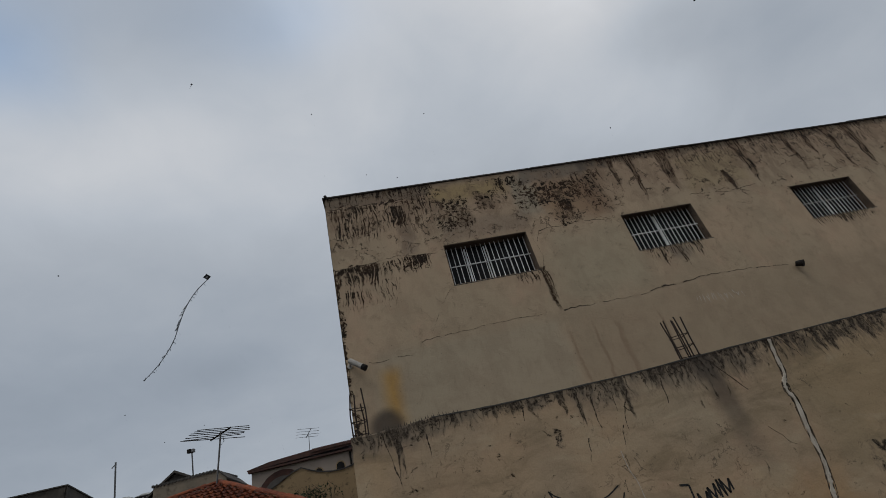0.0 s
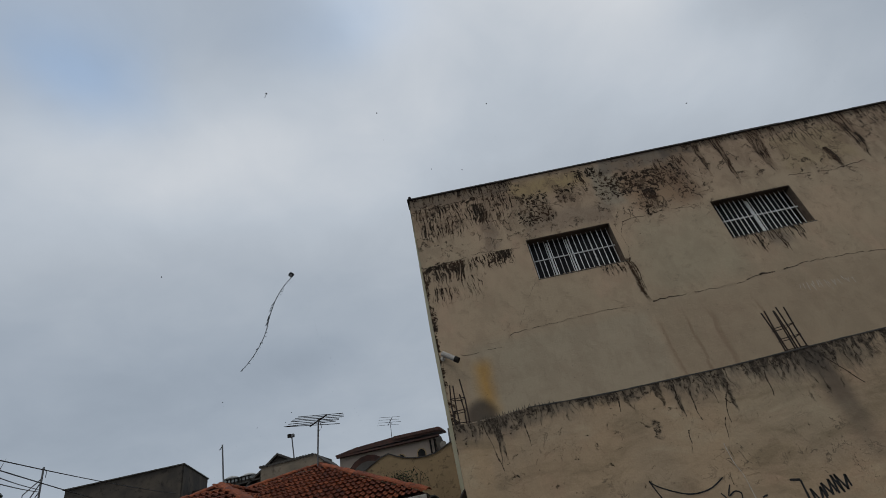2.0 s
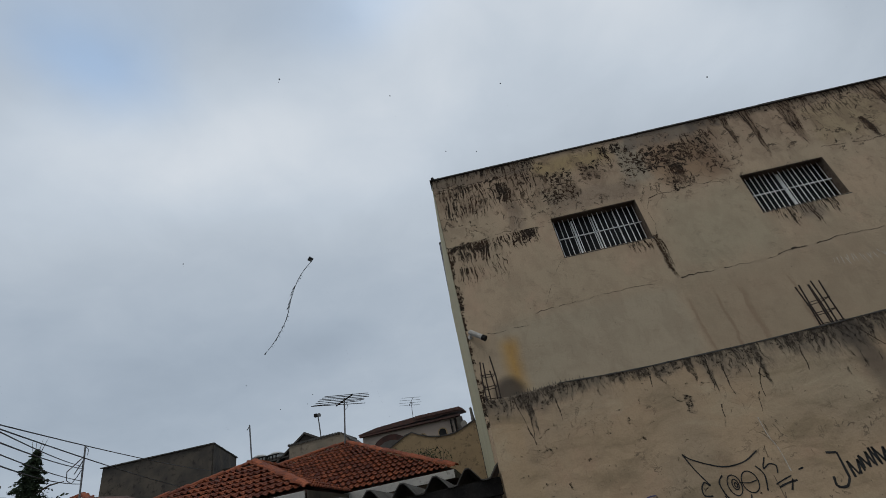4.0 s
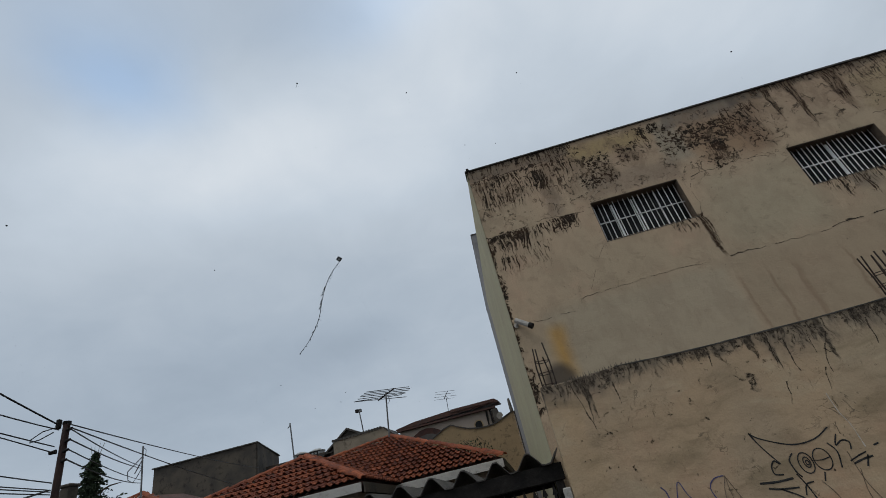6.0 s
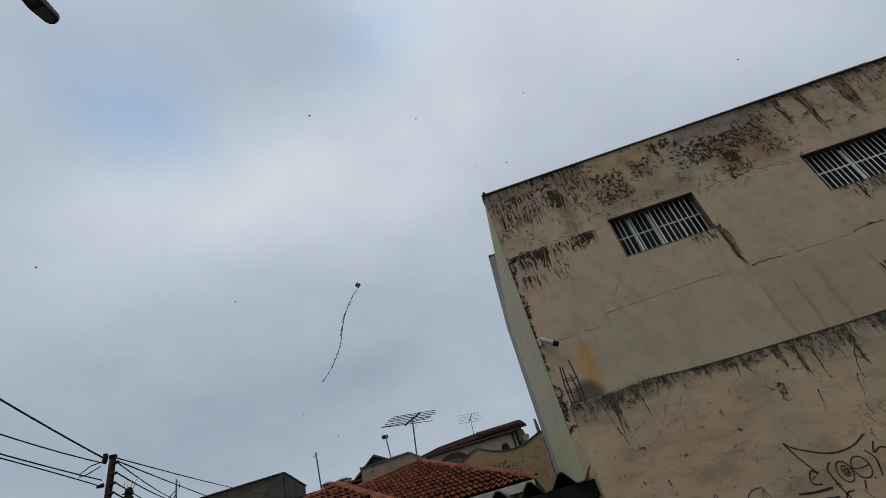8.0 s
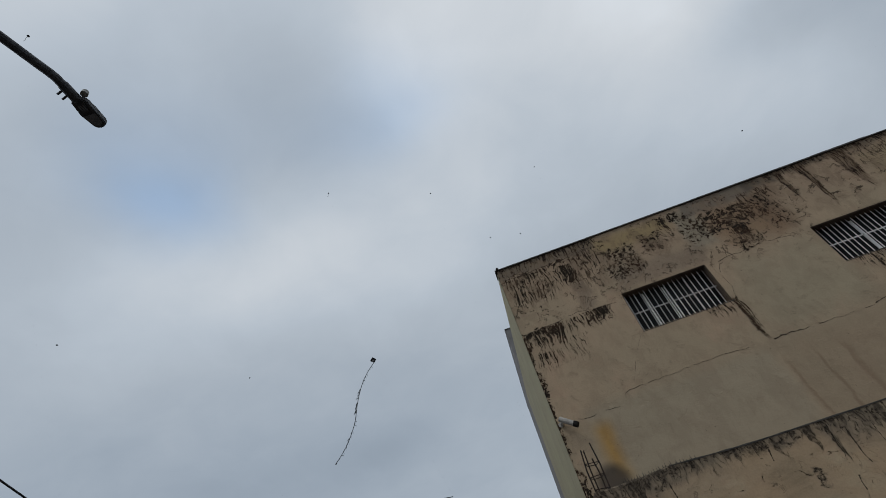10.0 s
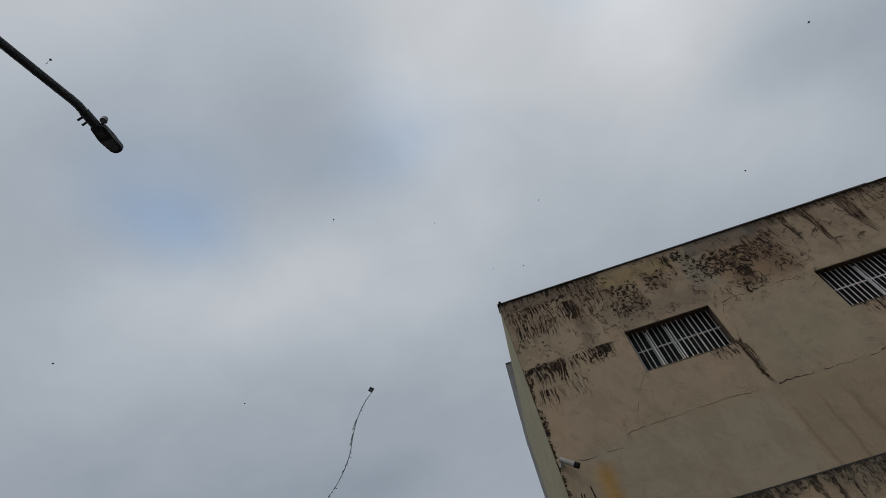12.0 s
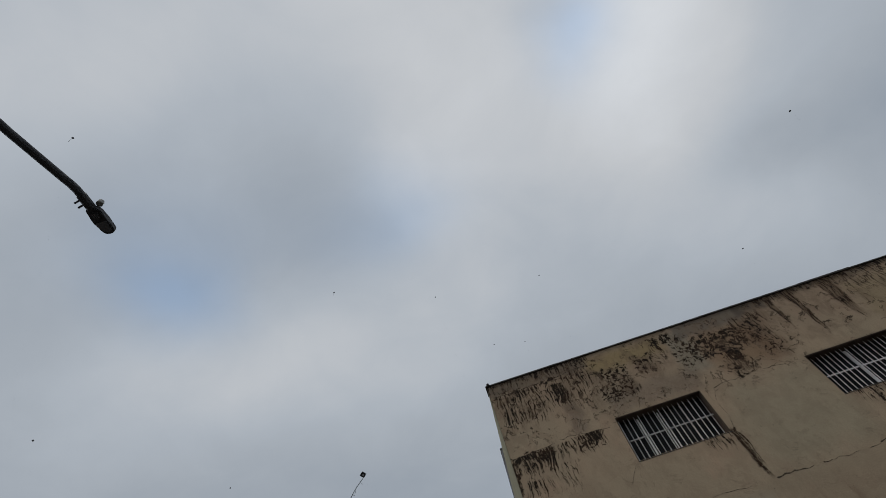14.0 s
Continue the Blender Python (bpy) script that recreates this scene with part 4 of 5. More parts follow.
for i in range(1, 15):
    shared("roof_sheet", sheet.data, pose(-0.54 - PITCH * i, random.uniform(-0.015, 0.015), random.uniform(-0.006, 0.006)), canopy)
half = prism(bmesh.new(), [(-0.14, -1.31, 2.23), (-0.09, -1.31, 2.235), (-0.01, -1.31, 2.335), (0.035, -1.31, 2.375), (0.035, -1.31, 2.36), (0.0, -1.31, 2.32), (-0.085, -1.31, 2.22), (-0.14, -1.31, 2.216)], (0, 2.6, 0))
part("roof_sheet", half, M_FIBRE, canopy)
part("beam", boxed((-6.0, -1.24, 2.03), (0.03, -1.12, 2.222), 0.01), M_DARK_METAL, canopy)
part("beam", boxed((-6.0, 1.0, 2.03), (0.03, 1.12, 2.222), 0.01), M_DARK_METAL, canopy)
for x in (-5.9, -0.10):
    for y in (-1.23, 1.01):
        part("post", boxed((x, y, 0), (x + 0.1, y + 0.1, 2.028), 0.006), M_DARK_METAL, canopy)

gate = thing("iron_gate", (-2.5, -1.35, 0), "dark iron gate of spear-topped bars under the canopy", "gate")
bm = boxed((-0.015, -1.36, 0.05), (0.015, -1.335, 1.86))
prism(bm, [(-0.035, -1.352, 1.86), (0.035, -1.352, 1.86), (0.02, -1.352, 1.90), (0.0, -1.352, 1.975), (-0.02, -1.352, 1.90)], (0, 0.012, 0))
picket = part("picket", bm, M_DARK_METAL, gate)
picket.matrix_basis = pose(-0.14, 0, 0.04)
for i in range(1, 52):
    shared("picket", picket.data, pose(-0.14 - 0.115 * i, 0, 0.04 + random.uniform(-0.006, 0.006)), gate)
for z in (0.25, 1.0, 1.72):
    part("rail", boxed((-6.05, -1.333, z), (-0.06, -1.315, z + 0.05)), M_DARK_METAL, gate)
alone("gate_post", boxed((-0.045, -1.42, 0), (0.046, -1.30, 1.94), 0.01), M_WHITE, "chipped white gate post against the boundary wall", "post")


# ---------------------------------------------------------------- tiled houses
def tile_mesh():
    prof = [(-0.066, 0.0), (-0.051, 0.026), (-0.033, 0.036), (-0.014, 0.026), (0.003, 0.002), (0.035, -0.006), (0.066, 0.0)]
    bm = bmesh.new()
    lip = [bm.verts.new((u, -0.012, h + 0.046)) for u, h in prof]
    near = [bm.verts.new((u, -0.02, h + 0.064)) for u, h in prof]
    far = [bm.verts.new((u, 0.34, h + 0.004)) for u, h in prof]
    for a, b in ((lip, near), (near, far)):
        for k in range(6):
            bm.faces.new((a[k], a[k + 1], b[k + 1], b[k]))
    me = bpy.data.meshes.new("roof_tile")
    bmesh.ops.recalc_face_normals(bm, faces=bm.faces)
    bm.to_mesh(me)
    bm.free()
    me.materials.append(M_CLAY)
    return me


TILE = tile_mesh()


def lay_tiles(roof, origin, along, up, length, height, inside, limit=None):
    """Rows of clay tiles over a slope. inside(u, v): whether a tile stands there; past limit they join one mesh."""
    along, up = Vector(along).normalized(), Vector(up).normalized()
    out = along.cross(up)
    frame_ = Matrix((along, up, out)).transposed().to_4x4()
    made, rest = 0, bmesh.new()
    for j in range(int(height / 0.295) + 1):
        for i in range(int(length / 0.13) + 1):
            u, v = 0.065 + i * 0.13 + random.uniform(-0.008, 0.008), j * 0.295 + random.uniform(-0.010, 0.010)
            if not inside(u, v):
                continue
            m = Matrix.Translation(Vector(origin) + u * along + v * up + 0.012 * out) @ frame_ @ pose(0, 0, random.uniform(-0.004, 0.006), random.uniform(-1, 1), random.uniform(-1, 1), random.uniform(-1.6, 1.6))
            if limit is None or made < limit:
                shared("roof_tile", TILE, m, roof)
                made += 1
            else:
                lay = bmesh.new()
                lay.from_mesh(TILE)
                lay.transform(m)
                tmp = bpy.data.meshes.new("tmp")
                lay.to_mesh(tmp)
                lay.free()
                rest.from_mesh(tmp)
                bpy.data.meshes.remove(tmp)
    if len(rest.verts):
        tagged(part("roof_tiles", rest, M_CLAY, roof), kind="stuff")
    else:
        rest.free()


def ridge_row(roof, a, b, lift=0.05):
    """Half-round capping tiles along a hip or ridge, each lapping the next."""
    a, b = Vector(a), Vector(b)
    d = (b - a).normalized()
    side = d.cross(Vector((0, 0, 1))).normalized()
    nrm = side.cross(d)
    count = max(1, round((b - a).length / 0.34))
    me = None
    for i in range(count):
        if me is None:
            bm = bmesh.new()
            rings = []
            for s, r in ((-0.03, 0.098), (0.38, 0.066)):
                rings.append([bm.verts.new((r * math.cos(k * math.pi / 6), s, r * 0.8 * math.sin(k * math.pi / 6))) for k in range(7)]
                             + [bm.verts.new(((r - 0.018) * math.cos(k * math.pi / 6), s, (r - 0.018) * 0.8 * math.sin(k * math.pi / 6))) for k in range(6, -1, -1)])
            for k in range(14):
                bm.faces.new((rings[0][k], rings[0][(k + 1) % 14], rings[1][(k + 1) % 14], rings[1][k]))
            for r in rings:
                for k in range(6):
                    bm.faces.new((r[k], r[k + 1], r[12 - k], r[13 - k]))
            me = bpy.data.meshes.new("ridge_tile")
            bmesh.ops.recalc_face_normals(bm, faces=bm.faces)
            bm.to_mesh(me)
            bm.free()
            me.materials.append(M_CLAY)
        m = Matrix.Translation(a + d * (b - a).length * i / count + nrm * (lift + random.uniform(-0.008, 0.008))) @ Matrix((side, d, nrm)).transposed().to_4x4() @ pose(0, 0, 0, random.uniform(-1, 2), random.uniform(-3, 3), random.uniform(-2, 2))
        shared("ridge_tile", me, m, roof)


K = 0.42
UP = Vector((0, 1, K)).normalized()
house = thing("tiled_house", (-5, 7, 0), "low house with orange clay tile hip roofs and white fascia boards", "house")
part("wall", boxed((-11.9, 3.5, 0), (-1.15, 11.3, 2.70)), M_CREAM, house)
FR, FL, BL, BR, APEX = (-0.84, 3.20, 2.82), (-12.1, 3.20, 2.82), (-12.1, 11.4, 2.82), (-0.84, 11.4, 2.82), (-4.18, 7.12, 4.466)
bm = bmesh.new()
v = [bm.verts.new(p) for p in (FR, FL, BL, BR, APEX)]
lower = [bm.verts.new((p[0], p[1], p[2] - 0.06)) for p in (FR, FL, BL, BR)]
for k in range(4):
    bm.faces.new((v[k], v[(k + 1) % 4], v[4]))
    bm.faces.new((v[k], v[(k + 1) % 4], lower[(k + 1) % 4], lower[k]))
bm.faces.new(lower)
main_roof = part("main_roof", bm, M_BROWN_ROOF, house, "orange clay tile hip roof")
# the front slope; its left part lies hidden behind the wing
cosk = math.sqrt(1 + K * K)


def in_main(u, v):
    x, y = FL[0] + u, FL[1] + v / cosk
    top = (y - FL[1]) / (APEX[1] - FL[1])
    return v < 4.2 and FL[0] + (APEX[0] - FL[0]) * top < x - 0.05 and x + 0.05 < FR[0] + (APEX[0] - FR[0]) * top and x > -7.6


def in_wing(u, v):
    x, y = -7.80 + u, 0.88 + v / cosk
    top = (y - 0.88) / (3.22 - 0.88)
    return top < 1 and -7.80 + 2.67 * top < x - 0.05 and x + 0.05 < -3.11 - 2.02 * top


# the wing's hip end
part("wing_wall", boxed((-7.55, 1.1, 0), (-3.3, 3.6, 2.66)), M_CREAM, house)
WA, WL, WR = (-5.13, 3.22, 3.765), (-7.80, 0.88, 2.78), (-3.11, 0.88, 2.78)
bm = bmesh.new()
pts = [WR, WL, (-7.80, 5.2, 2.78), (-3.11, 5.2, 2.78), WA, (-5.13, 5.25, 3.765)]
v = [bm.verts.new(p) for p in pts]
for f in ((0, 1, 4), (1, 2, 5, 4), (3, 0, 4, 5), (2, 3, 5)):
    bm.faces.new([v[k] for k in f])
lower = [bm.verts.new((p[0], p[1], p[2] - 0.05)) for p in pts[:4]]
for k in range(4):
    bm.faces.new((v[k], v[(k + 1) % 4], lower[(k + 1) % 4], lower[k]))
bm.faces.new(lower)
wing_roof = part("wing_roof", bm, M_BROWN_ROOF, house, "orange clay tile hip roof")
part("fascia_board", boxed((-3.70, 3.10, 2.65), (-0.86, 3.135, 2.81), 0.004), M_WHITE, house, "weathered white fascia board")
part("fascia_board", boxed((-7.75, 0.81, 2.63), (-3.13, 0.845, 2.77), 0.004), M_WHITE, house, "weathered white fascia board")
part("fascia_board", boxed((-3.105, 0.85, 2.61), (-3.075, 3.09, 2.77), 0.004), M_DARK_CONCRETE, house)
part("fascia_board", boxed((-0.855, 3.14, 2.65), (-0.825, 11.4, 2.81), 0.004), M_DARK_CONCRETE, house)
part("soffit", boxed((-3.7, 3.14, 2.67), (-0.88, 3.49, 2.70)), M_DARK_CONCRETE, house)

# ---------------------------------------------------------------- antenna and post on and behind the house
def antenna(base, top, boom, elements, label, scale=1.0, back=(0.35, -0.6, 0.12)):
    """A television aerial: mast, boom and cross rods."""
    ob = thing("tv_antenna", base, label, "antenna", "roof antennas")
    b, t = Vector(base), Vector(top)
    part("mast", tubed([b, t + Vector((0, 0, 0.05))], 0.024 * scale, 6), M_METAL, ob)
    d = Vector(back).normalized()
    part("boom", tubed([t - d * boom * 0.56, t + d * boom * 0.56], 0.022 * scale, 6), M_DARK_METAL, ob)
    for i in range(elements):
        s = -0.5 + i / (elements - 1)
        half = (0.92 - 0.30 * i / (elements - 1)) * scale
        c = t + d * boom * s + Vector((0, 0, 0.015))
        r = Vector((1, 0.25, -0.07 + random.uniform(-0.03, 0.03))).normalized()
        part("rod", tubed([c - r * (half * 0.85 + 0.55 * boom * (s + 0.5) * random.uniform(0.8, 1.1)), c + r * half * random.uniform(0.75, 1.05)], 0.011 * scale, 5), M_DARK_METAL, ob)
    part("clamp", tubed([t + Vector((0.02, -0.02, -0.30)), t + Vector((0.10, -0.03, -0.22)), t + Vector((0.06, -0.03, -0.08))], 0.010 * scale, 5), M_METAL, ob)
    return ob


antenna((-4.22, 7.0, 4.40), (-4.13, 7.0, 5.74), 0.62, 7, "television aerial with long rods on a mast over the tiled roof", 1.0, (0.70, -0.30, 0.19))
antenna((-5.29, 28.6, 8.9), (-5.25, 28.6, 10.36), 0.7, 4, "small television aerial on the cream house", 1.0, (0.6, -0.5, 0.6))
mike = thing("rooftop_pole", (-6.22, 10.1, 5.3), "thin pole with two small boxes on a rooftop", "pole")
part("pole", tubed([(-6.20, 10.1, 5.2), (-6.31, 10.1, 6.38)], 0.022, 6), M_METAL, mike)
part("box", boxed((-6.45, 10.04, 6.34), (-6.33, 10.16, 6.46), 0.01), M_DARK_METAL, mike)
part("box", boxed((-6.31, 10.04, 6.34), (-6.22, 10.16, 6.45), 0.01), M_METAL, mike)

# ---------------------------------------------------------------- houses behind
settle(mike, 0.25, 0, -0.15)
shed = thing("parapet_house", (-6.3, 11, 0), "small weathered concrete house with a stained parapet", "house")
part("wall", prism(bmesh.new(), [(-7.41, 10, 0), (-5.19, 10, 0), (-5.19, 10, 5.30), (-5.47, 10, 5.57), (-7.41, 10, 5.51)], (0, 2.4, 0)), M_PARAPET, shed)
bm = bmesh.new()
for i in range(18):
    x = -7.41 + i * 0.108
    tube(bm, [(x, 9.96, 5.53 + 0.003 * i), (x, 12.3, 5.63 + 0.003 * i)], 0.05, 6)
part("corrugated_edge", bm, M_FIBRE, shed)
part("side_flashing", prism(bmesh.new(), [(-5.47, 9.97, 5.60), (-5.15, 9.97, 5.30), (-5.15, 9.97, 5.25), (-5.47, 9.97, 5.55)], (0, 2.4, 0)), M_COPING, shed)

settle(shed, 0.27, 0, -0.15)
gable = thing("dark_gable_house", (-8, 13, 0), "dark low-roofed house with a small gable and water tanks", "house")
part("wall", boxed((-10.6, 11.2, 0), (-6.9, 14, 5.35)), M_DARK_CONCRETE, gable)
part("gable", prism(bmesh.new(), [(-8.05, 11.1, 5.36), (-6.75, 11.1, 5.36), (-6.75, 11.1, 5.92), (-7.25, 11.1, 6.18), (-8.05, 11.1, 5.5)], (0, 2, 0)), M_DARK_CONCRETE, gable)
part("roof", prism(bmesh.new(), [(-7.25, 11.0, 6.27), (-8.4, 11.0, 5.40), (-8.4, 11.0, 5.33), (-7.25, 11.0, 6.19)], (0, 2.2, 0)), M_COPING, gable)
part("roof", prism(bmesh.new(), [(-7.25, 11.0, 6.27), (-6.45, 11.0, 5.84), (-6.45, 11.0, 5.76), (-7.25, 11.0, 6.19)], (0, 2.2, 0)), M_COPING, gable)
for i in range(3):
    part("roof_sheet", prism(bmesh.new(), [(-10.7, 11.0 - 0.1 * i, 5.36 - 0.17 * i), (-7.9, 11.0 - 0.1 * i, 5.50 - 0.17 * i), (-7.9, 11.0 - 0.1 * i, 5.54 - 0.17 * i), (-10.7, 11.0 - 0.1 * i, 5.41 - 0.17 * i)], (0, 1.5, 0)), M_FIBRE, gable)

settle(gable, 0.30, 0, -0.30)


def water_tank(x, y, z, r):
    tank = thing("water_tank", (x, y, z), "squat faded round water tank with a ribbed lid", "water tank", "rooftop water tanks")
    part("body", tubed([(x, y, z), (x, y, z + 0.75 * r), (x, y, z + 0.76 * r)], r, 20, r * 1.06), M_TANK, tank)
    part("lid", tubed([(x, y, z + 0.77 * r), (x, y, z + 0.9 * r), (x, y, z + 1.05 * r)], r * 1.1, 20, r * 0.5), M_TANK, tank)
    part("rim", tubed([(x, y, z + 0.70 * r), (x, y, z + 0.79 * r)], r * 1.13, 20), M_TANK, tank)


far = thing("grey_shed", (-20.5, 24, 0), "large dark grey unpainted rendered building with a flat top", "building")
part("wall", prism(bmesh.new(), [(-23.9, 21, 0), (-17.0, 21, 0), (-18.4, 26.4, 0), (-23.9, 26.4, 0)], (0, 0, 9.05)), M_DARK_CONCRETE, far)
part("roof_edge", prism(bmesh.new(), [(-24.0, 20.9, 9.052), (-16.93, 20.9, 9.052), (-18.35, 26.5, 9.052), (-24.0, 26.5, 9.052)], (0, 0, 0.06)), M_FIBRE, far)
part("pilaster", boxed((-17.35, 20.94, 0), (-17.05, 20.995, 9.03)), M_DARK_CONCRETE, far)
settle(far, 0.72, 0, -0.37)
low = thing("low_rear_building", (-15, 25, 0), "low dark building with a cluttered roof edge", "building")
part("wall", boxed((-17.6, 23, 0), (-11.5, 27, 7.92)), M_DARK_CONCRETE, low)
for i in range(7):
    part("post", boxed((-15.35 + i * 0.22, 22.9, 7.76), (-15.29 + i * 0.22, 22.96, 8.05)), M_DARK_METAL, low)
part("rail", boxed((-15.4, 22.9, 8.05), (-13.8, 22.96, 8.11)), M_DARK_METAL, low)
water_tank(-14.85, 24.0, 7.525, 0.48)
water_tank(-13.85, 24.2, 7.525, 0.48)
settle(low, 0.7, 0, -0.4)
mast = thing("antenna_mast", (-14.75, 21.5, 7.7), "thin bare metal mast on a roof", "mast")
part("pole", tubed([(-14.78, 22.95, 7.75), (-14.98, 22.95, 10.1)], 0.045, 6), M_METAL, mast)
part("hook", tubed([(-14.97, 22.95, 10.0), (-15.15, 22.95, 9.8)], 0.03, 6), M_METAL, mast)

settle(mast, -0.08, 0, -0.27)
# the ochre wall with its swept top
ochre = thing("ochre_wall", (-2.7, 14, 0), "ochre painted wall with a swept, mould-edged top", "wall")
SWEEP = [(-4.9, 5.22), (-4.6, 5.36), (-3.9, 5.72), (-3.57, 5.80), (-3.2, 5.62), (-2.85, 5.49), (-2.4, 5.40), (-1.99, 5.38), (-1.6, 5.43), (-1.34, 5.53), (-1.0, 5.66), (-0.75, 5.76)]
part("wall", prism(bmesh.new(), [(-4.9, 14, 0)] + [(x, 14, z) for x, z in SWEEP] + [(-0.75, 14, 0)], (0, 0.25, 0)), M_OCHRE, ochre)
bm = bmesh.new()
for (xa, za), (xb, zb) in zip(SWEEP, SWEEP[1:]):
    prism(bm, [(xa, 13.96, za + 0.002), (xb, 13.96, zb + 0.002), (xb, 13.96, zb + 0.05), (xa, 13.96, za + 0.05)], (0, 0.33, 0))
part("coping", bm, M_COPING, ochre)
part("end_pier", boxed((-0.745, 13.95, 0), (-0.56, 14.27, 5.75)), M_DARK_CONCRETE, ochre)
part("finial", tubed([(-0.82, 14.1, 5.66), (-0.83, 14.1, 6.0), (-0.84, 14.1, 6.33)], 0.09, 8, 0.05), M_CONCRETE, ochre)

settle(ochre, 0.27, 0, -0.22)
# the cream house on the rise behind
cream = thing("cream_house", (-6, 30, 0), "cream house with a brown tile roof and small arched windows", "house")
part("wall", boxed((-9.75, 28.4, 0), (-2.75, 34, 9.15)), M_CREAM, cream)
part("roof", prism(bmesh.new(), [(-9.95, 28.05, 9.08), (-2.12, 28.05, 9.30), (-2.12, 28.05, 9.42), (-2.37, 28.05, 9.60), (-5.8, 28.05, 9.55), (-8.5, 28.05, 9.40), (-9.95, 28.05, 9.16)], (0, 6, 0.9)), M_BROWN_ROOF, cream, "weathered brown tile roof with a deep eave")
for i in range(26):
    x = -5.6 + i * 0.125
    z = 9.575 + 0.0005 * i
    part("eave_tile", tubed([(x, 27.97, z - 0.22), (x, 28.03, z - 0.02), (x + 0.02, 28.8, z + 0.10)], 0.05, 6), M_BROWN_ROOF, cream)
part("eave_board", boxed((-9.9, 28.06, 8.97), (-2.4, 28.38, 9.09)), M_BROWN_ROOF, cream)
for x in (-3.15, -2.85):
    part("downpipe", tubed([(x, 28.3, 5.0), (x, 28.3, 8.9)], 0.06, 8), M_DARK_METAL, cream)
part("return_wall", boxed((-2.70, 28.0, 0), (-2.3, 33, 8.9)), M_DARK_CONCRETE, cream)


def arch(bm, x, z0, half, rise, y0, y1):
    pts = [(x - half, y0, z0), (x + half, y0, z0)] + [(x + half * math.cos(a * math.pi / 10), y0, z0 + rise + half * math.sin(a * math.pi / 10)) for a in range(11)]
    return prism(bm, pts, (0, y1 - y0, 0))


for x, z in ((-3.88, 7.72), (-5.35, 7.62)):
    win = part("arched_window", arch(bmesh.new(), x, z, 0.34, 0.42, 28.36, 28.42), M_OCHRE, cream)
    part("pane", arch(bmesh.new(), x, z + 0.06, 0.26, 0.36, 28.34, 28.355), M_GLASS, win)
part("porch_arch", arch(bmesh.new(), -7.75, 6.0, 1.65, 1.15, 28.35, 28.41), M_BROWN_ROOF, cream, "brown arched porch band")
# flat dark panel: the shade inside the porch is put into its colour
part("porch_opening", arch(bmesh.new(), -7.75, 6.0, 1.35, 1.05, 28.33, 28.345), M_ROOM, cream)
dish = thing("roof_dish", (-2.5, 27.6, 8.2), "small pale dish beside the cream house", "dish")
part("dish", tubed([(-2.2, 27.5, 8.22), (-2.22, 27.42, 8.24)], 0.20, 14, 0.24), M_CONCRETE, dish)
part("arm", tubed([(-2.2, 27.55, 8.22), (-2.3, 28.0, 8.0)], 0.03, 6), M_METAL, dish)

settle(cream, 0.6, 0, -0.46)
settle(dish, 0.6, 0, -0.46)
# neighbour roof further down the street
nbr = thing("neighbour_house", (-12, 6, 0), "low neighbouring house with a dark red tile hip roof", "house")
part("wall", boxed((-14.8, 4.3, 0), (-9.2, 8.4, 3.35)), M_CREAM, nbr)
bm = bmesh.new()
pts = [(-15.1, 4.0, 3.35), (-8.9, 4.0, 3.35), (-8.9, 8.7, 3.35), (-15.1, 8.7, 3.35), (-11.76, 6.0, 4.49), (-11.2, 7.0, 4.45)]
v = [bm.verts.new(p) for p in pts]
for f in ((0, 1, 4), (1, 2, 5, 4), (2, 3, 5), (3, 0, 4, 5), (3, 2, 1, 0)):
    bm.faces.new([v[k] for k in f])
nroof = part("roof", bm, M_BROWN_ROOF, nbr, "dark red tile hip roof")
tagged(nroof, "dark red tile hip roof")
settle(nbr, 0.34, 0, -0.06)
hip = thing("service_mast", (-11.0, 5.2, 3.8), "thin steel mast with a wire bracket on the neighbouring roof", "mast")
part("pole", tubed([(-10.95, 5.0, 3.7), (-11.09, 5.0, 5.62)], 0.022, 6), M_METAL, hip)
part("brace", tubed([(-11.06, 5.0, 5.35), (-11.44, 4.95, 5.02)], 0.014, 5), M_METAL, hip)
part("brace", tubed([(-11.04, 5.0, 5.30), (-11.22, 4.95, 4.92)], 0.014, 5), M_METAL, hip)
part("loop", tubed([(-11.44, 4.95, 5.02), (-11.40, 4.95, 4.80), (-11.25, 4.95, 4.70), (-11.12, 4.95, 4.85), (-11.05, 4.97, 5.0)], 0.010, 5), M_WIRE, hip)
part("loop", tubed([(-11.09, 5.0, 5.60), (-10.98, 5.0, 5.50), (-10.98, 5.0, 5.35)], 0.008, 5), M_WIRE, hip)

settle(hip, 0.34, 0, -0.08)
# ---------------------------------------------------------------- street: service post, cables, lamp
post = thing("service_post", (-6.0, -2.05, 0), "short rust-red service post with insulators and cables", "post")
part("pole", tubed([(-5.90, -2.05, 0), (-5.95, -2.05, 2.0), (-6.0, -2.05, 3.99)], 0.052, 12, 0.040), M_RUST_POLE, post)
part("cap", tubed([(-6.0, -2.05, 3.99), (-6.001, -2.05, 4.02)], 0.050, 12), M_DARK_METAL, post)
part("box", boxed((-6.135, -2.09, 3.95), (-6.09, -2.03, 4.07), 0.008), M_DARK_METAL, post)
for z in (3.90, 3.76, 3.64, 3.52):
    part("insulator", tubed([(-5.94, -2.07, z), (-5.90, -2.09, z), (-5.86, -2.10, z)], 0.024, 8, 0.016), M_DARK_METAL, post)
part("insulator", tubed([(-6.06, -2.07, 3.66), (-6.13, -2.10, 3.65)], 0.03, 8, 0.02), M_DARK_METAL, post)
stump = thing("concrete_post", (-6.0, -1.6, 0), "square dark grey concrete post bound with wire", "post")
part("shaft", boxed((-6.02, -1.73, 0), (-5.88, -1.58, 3.26), 0.012), M_DARK_CONCRETE, stump)
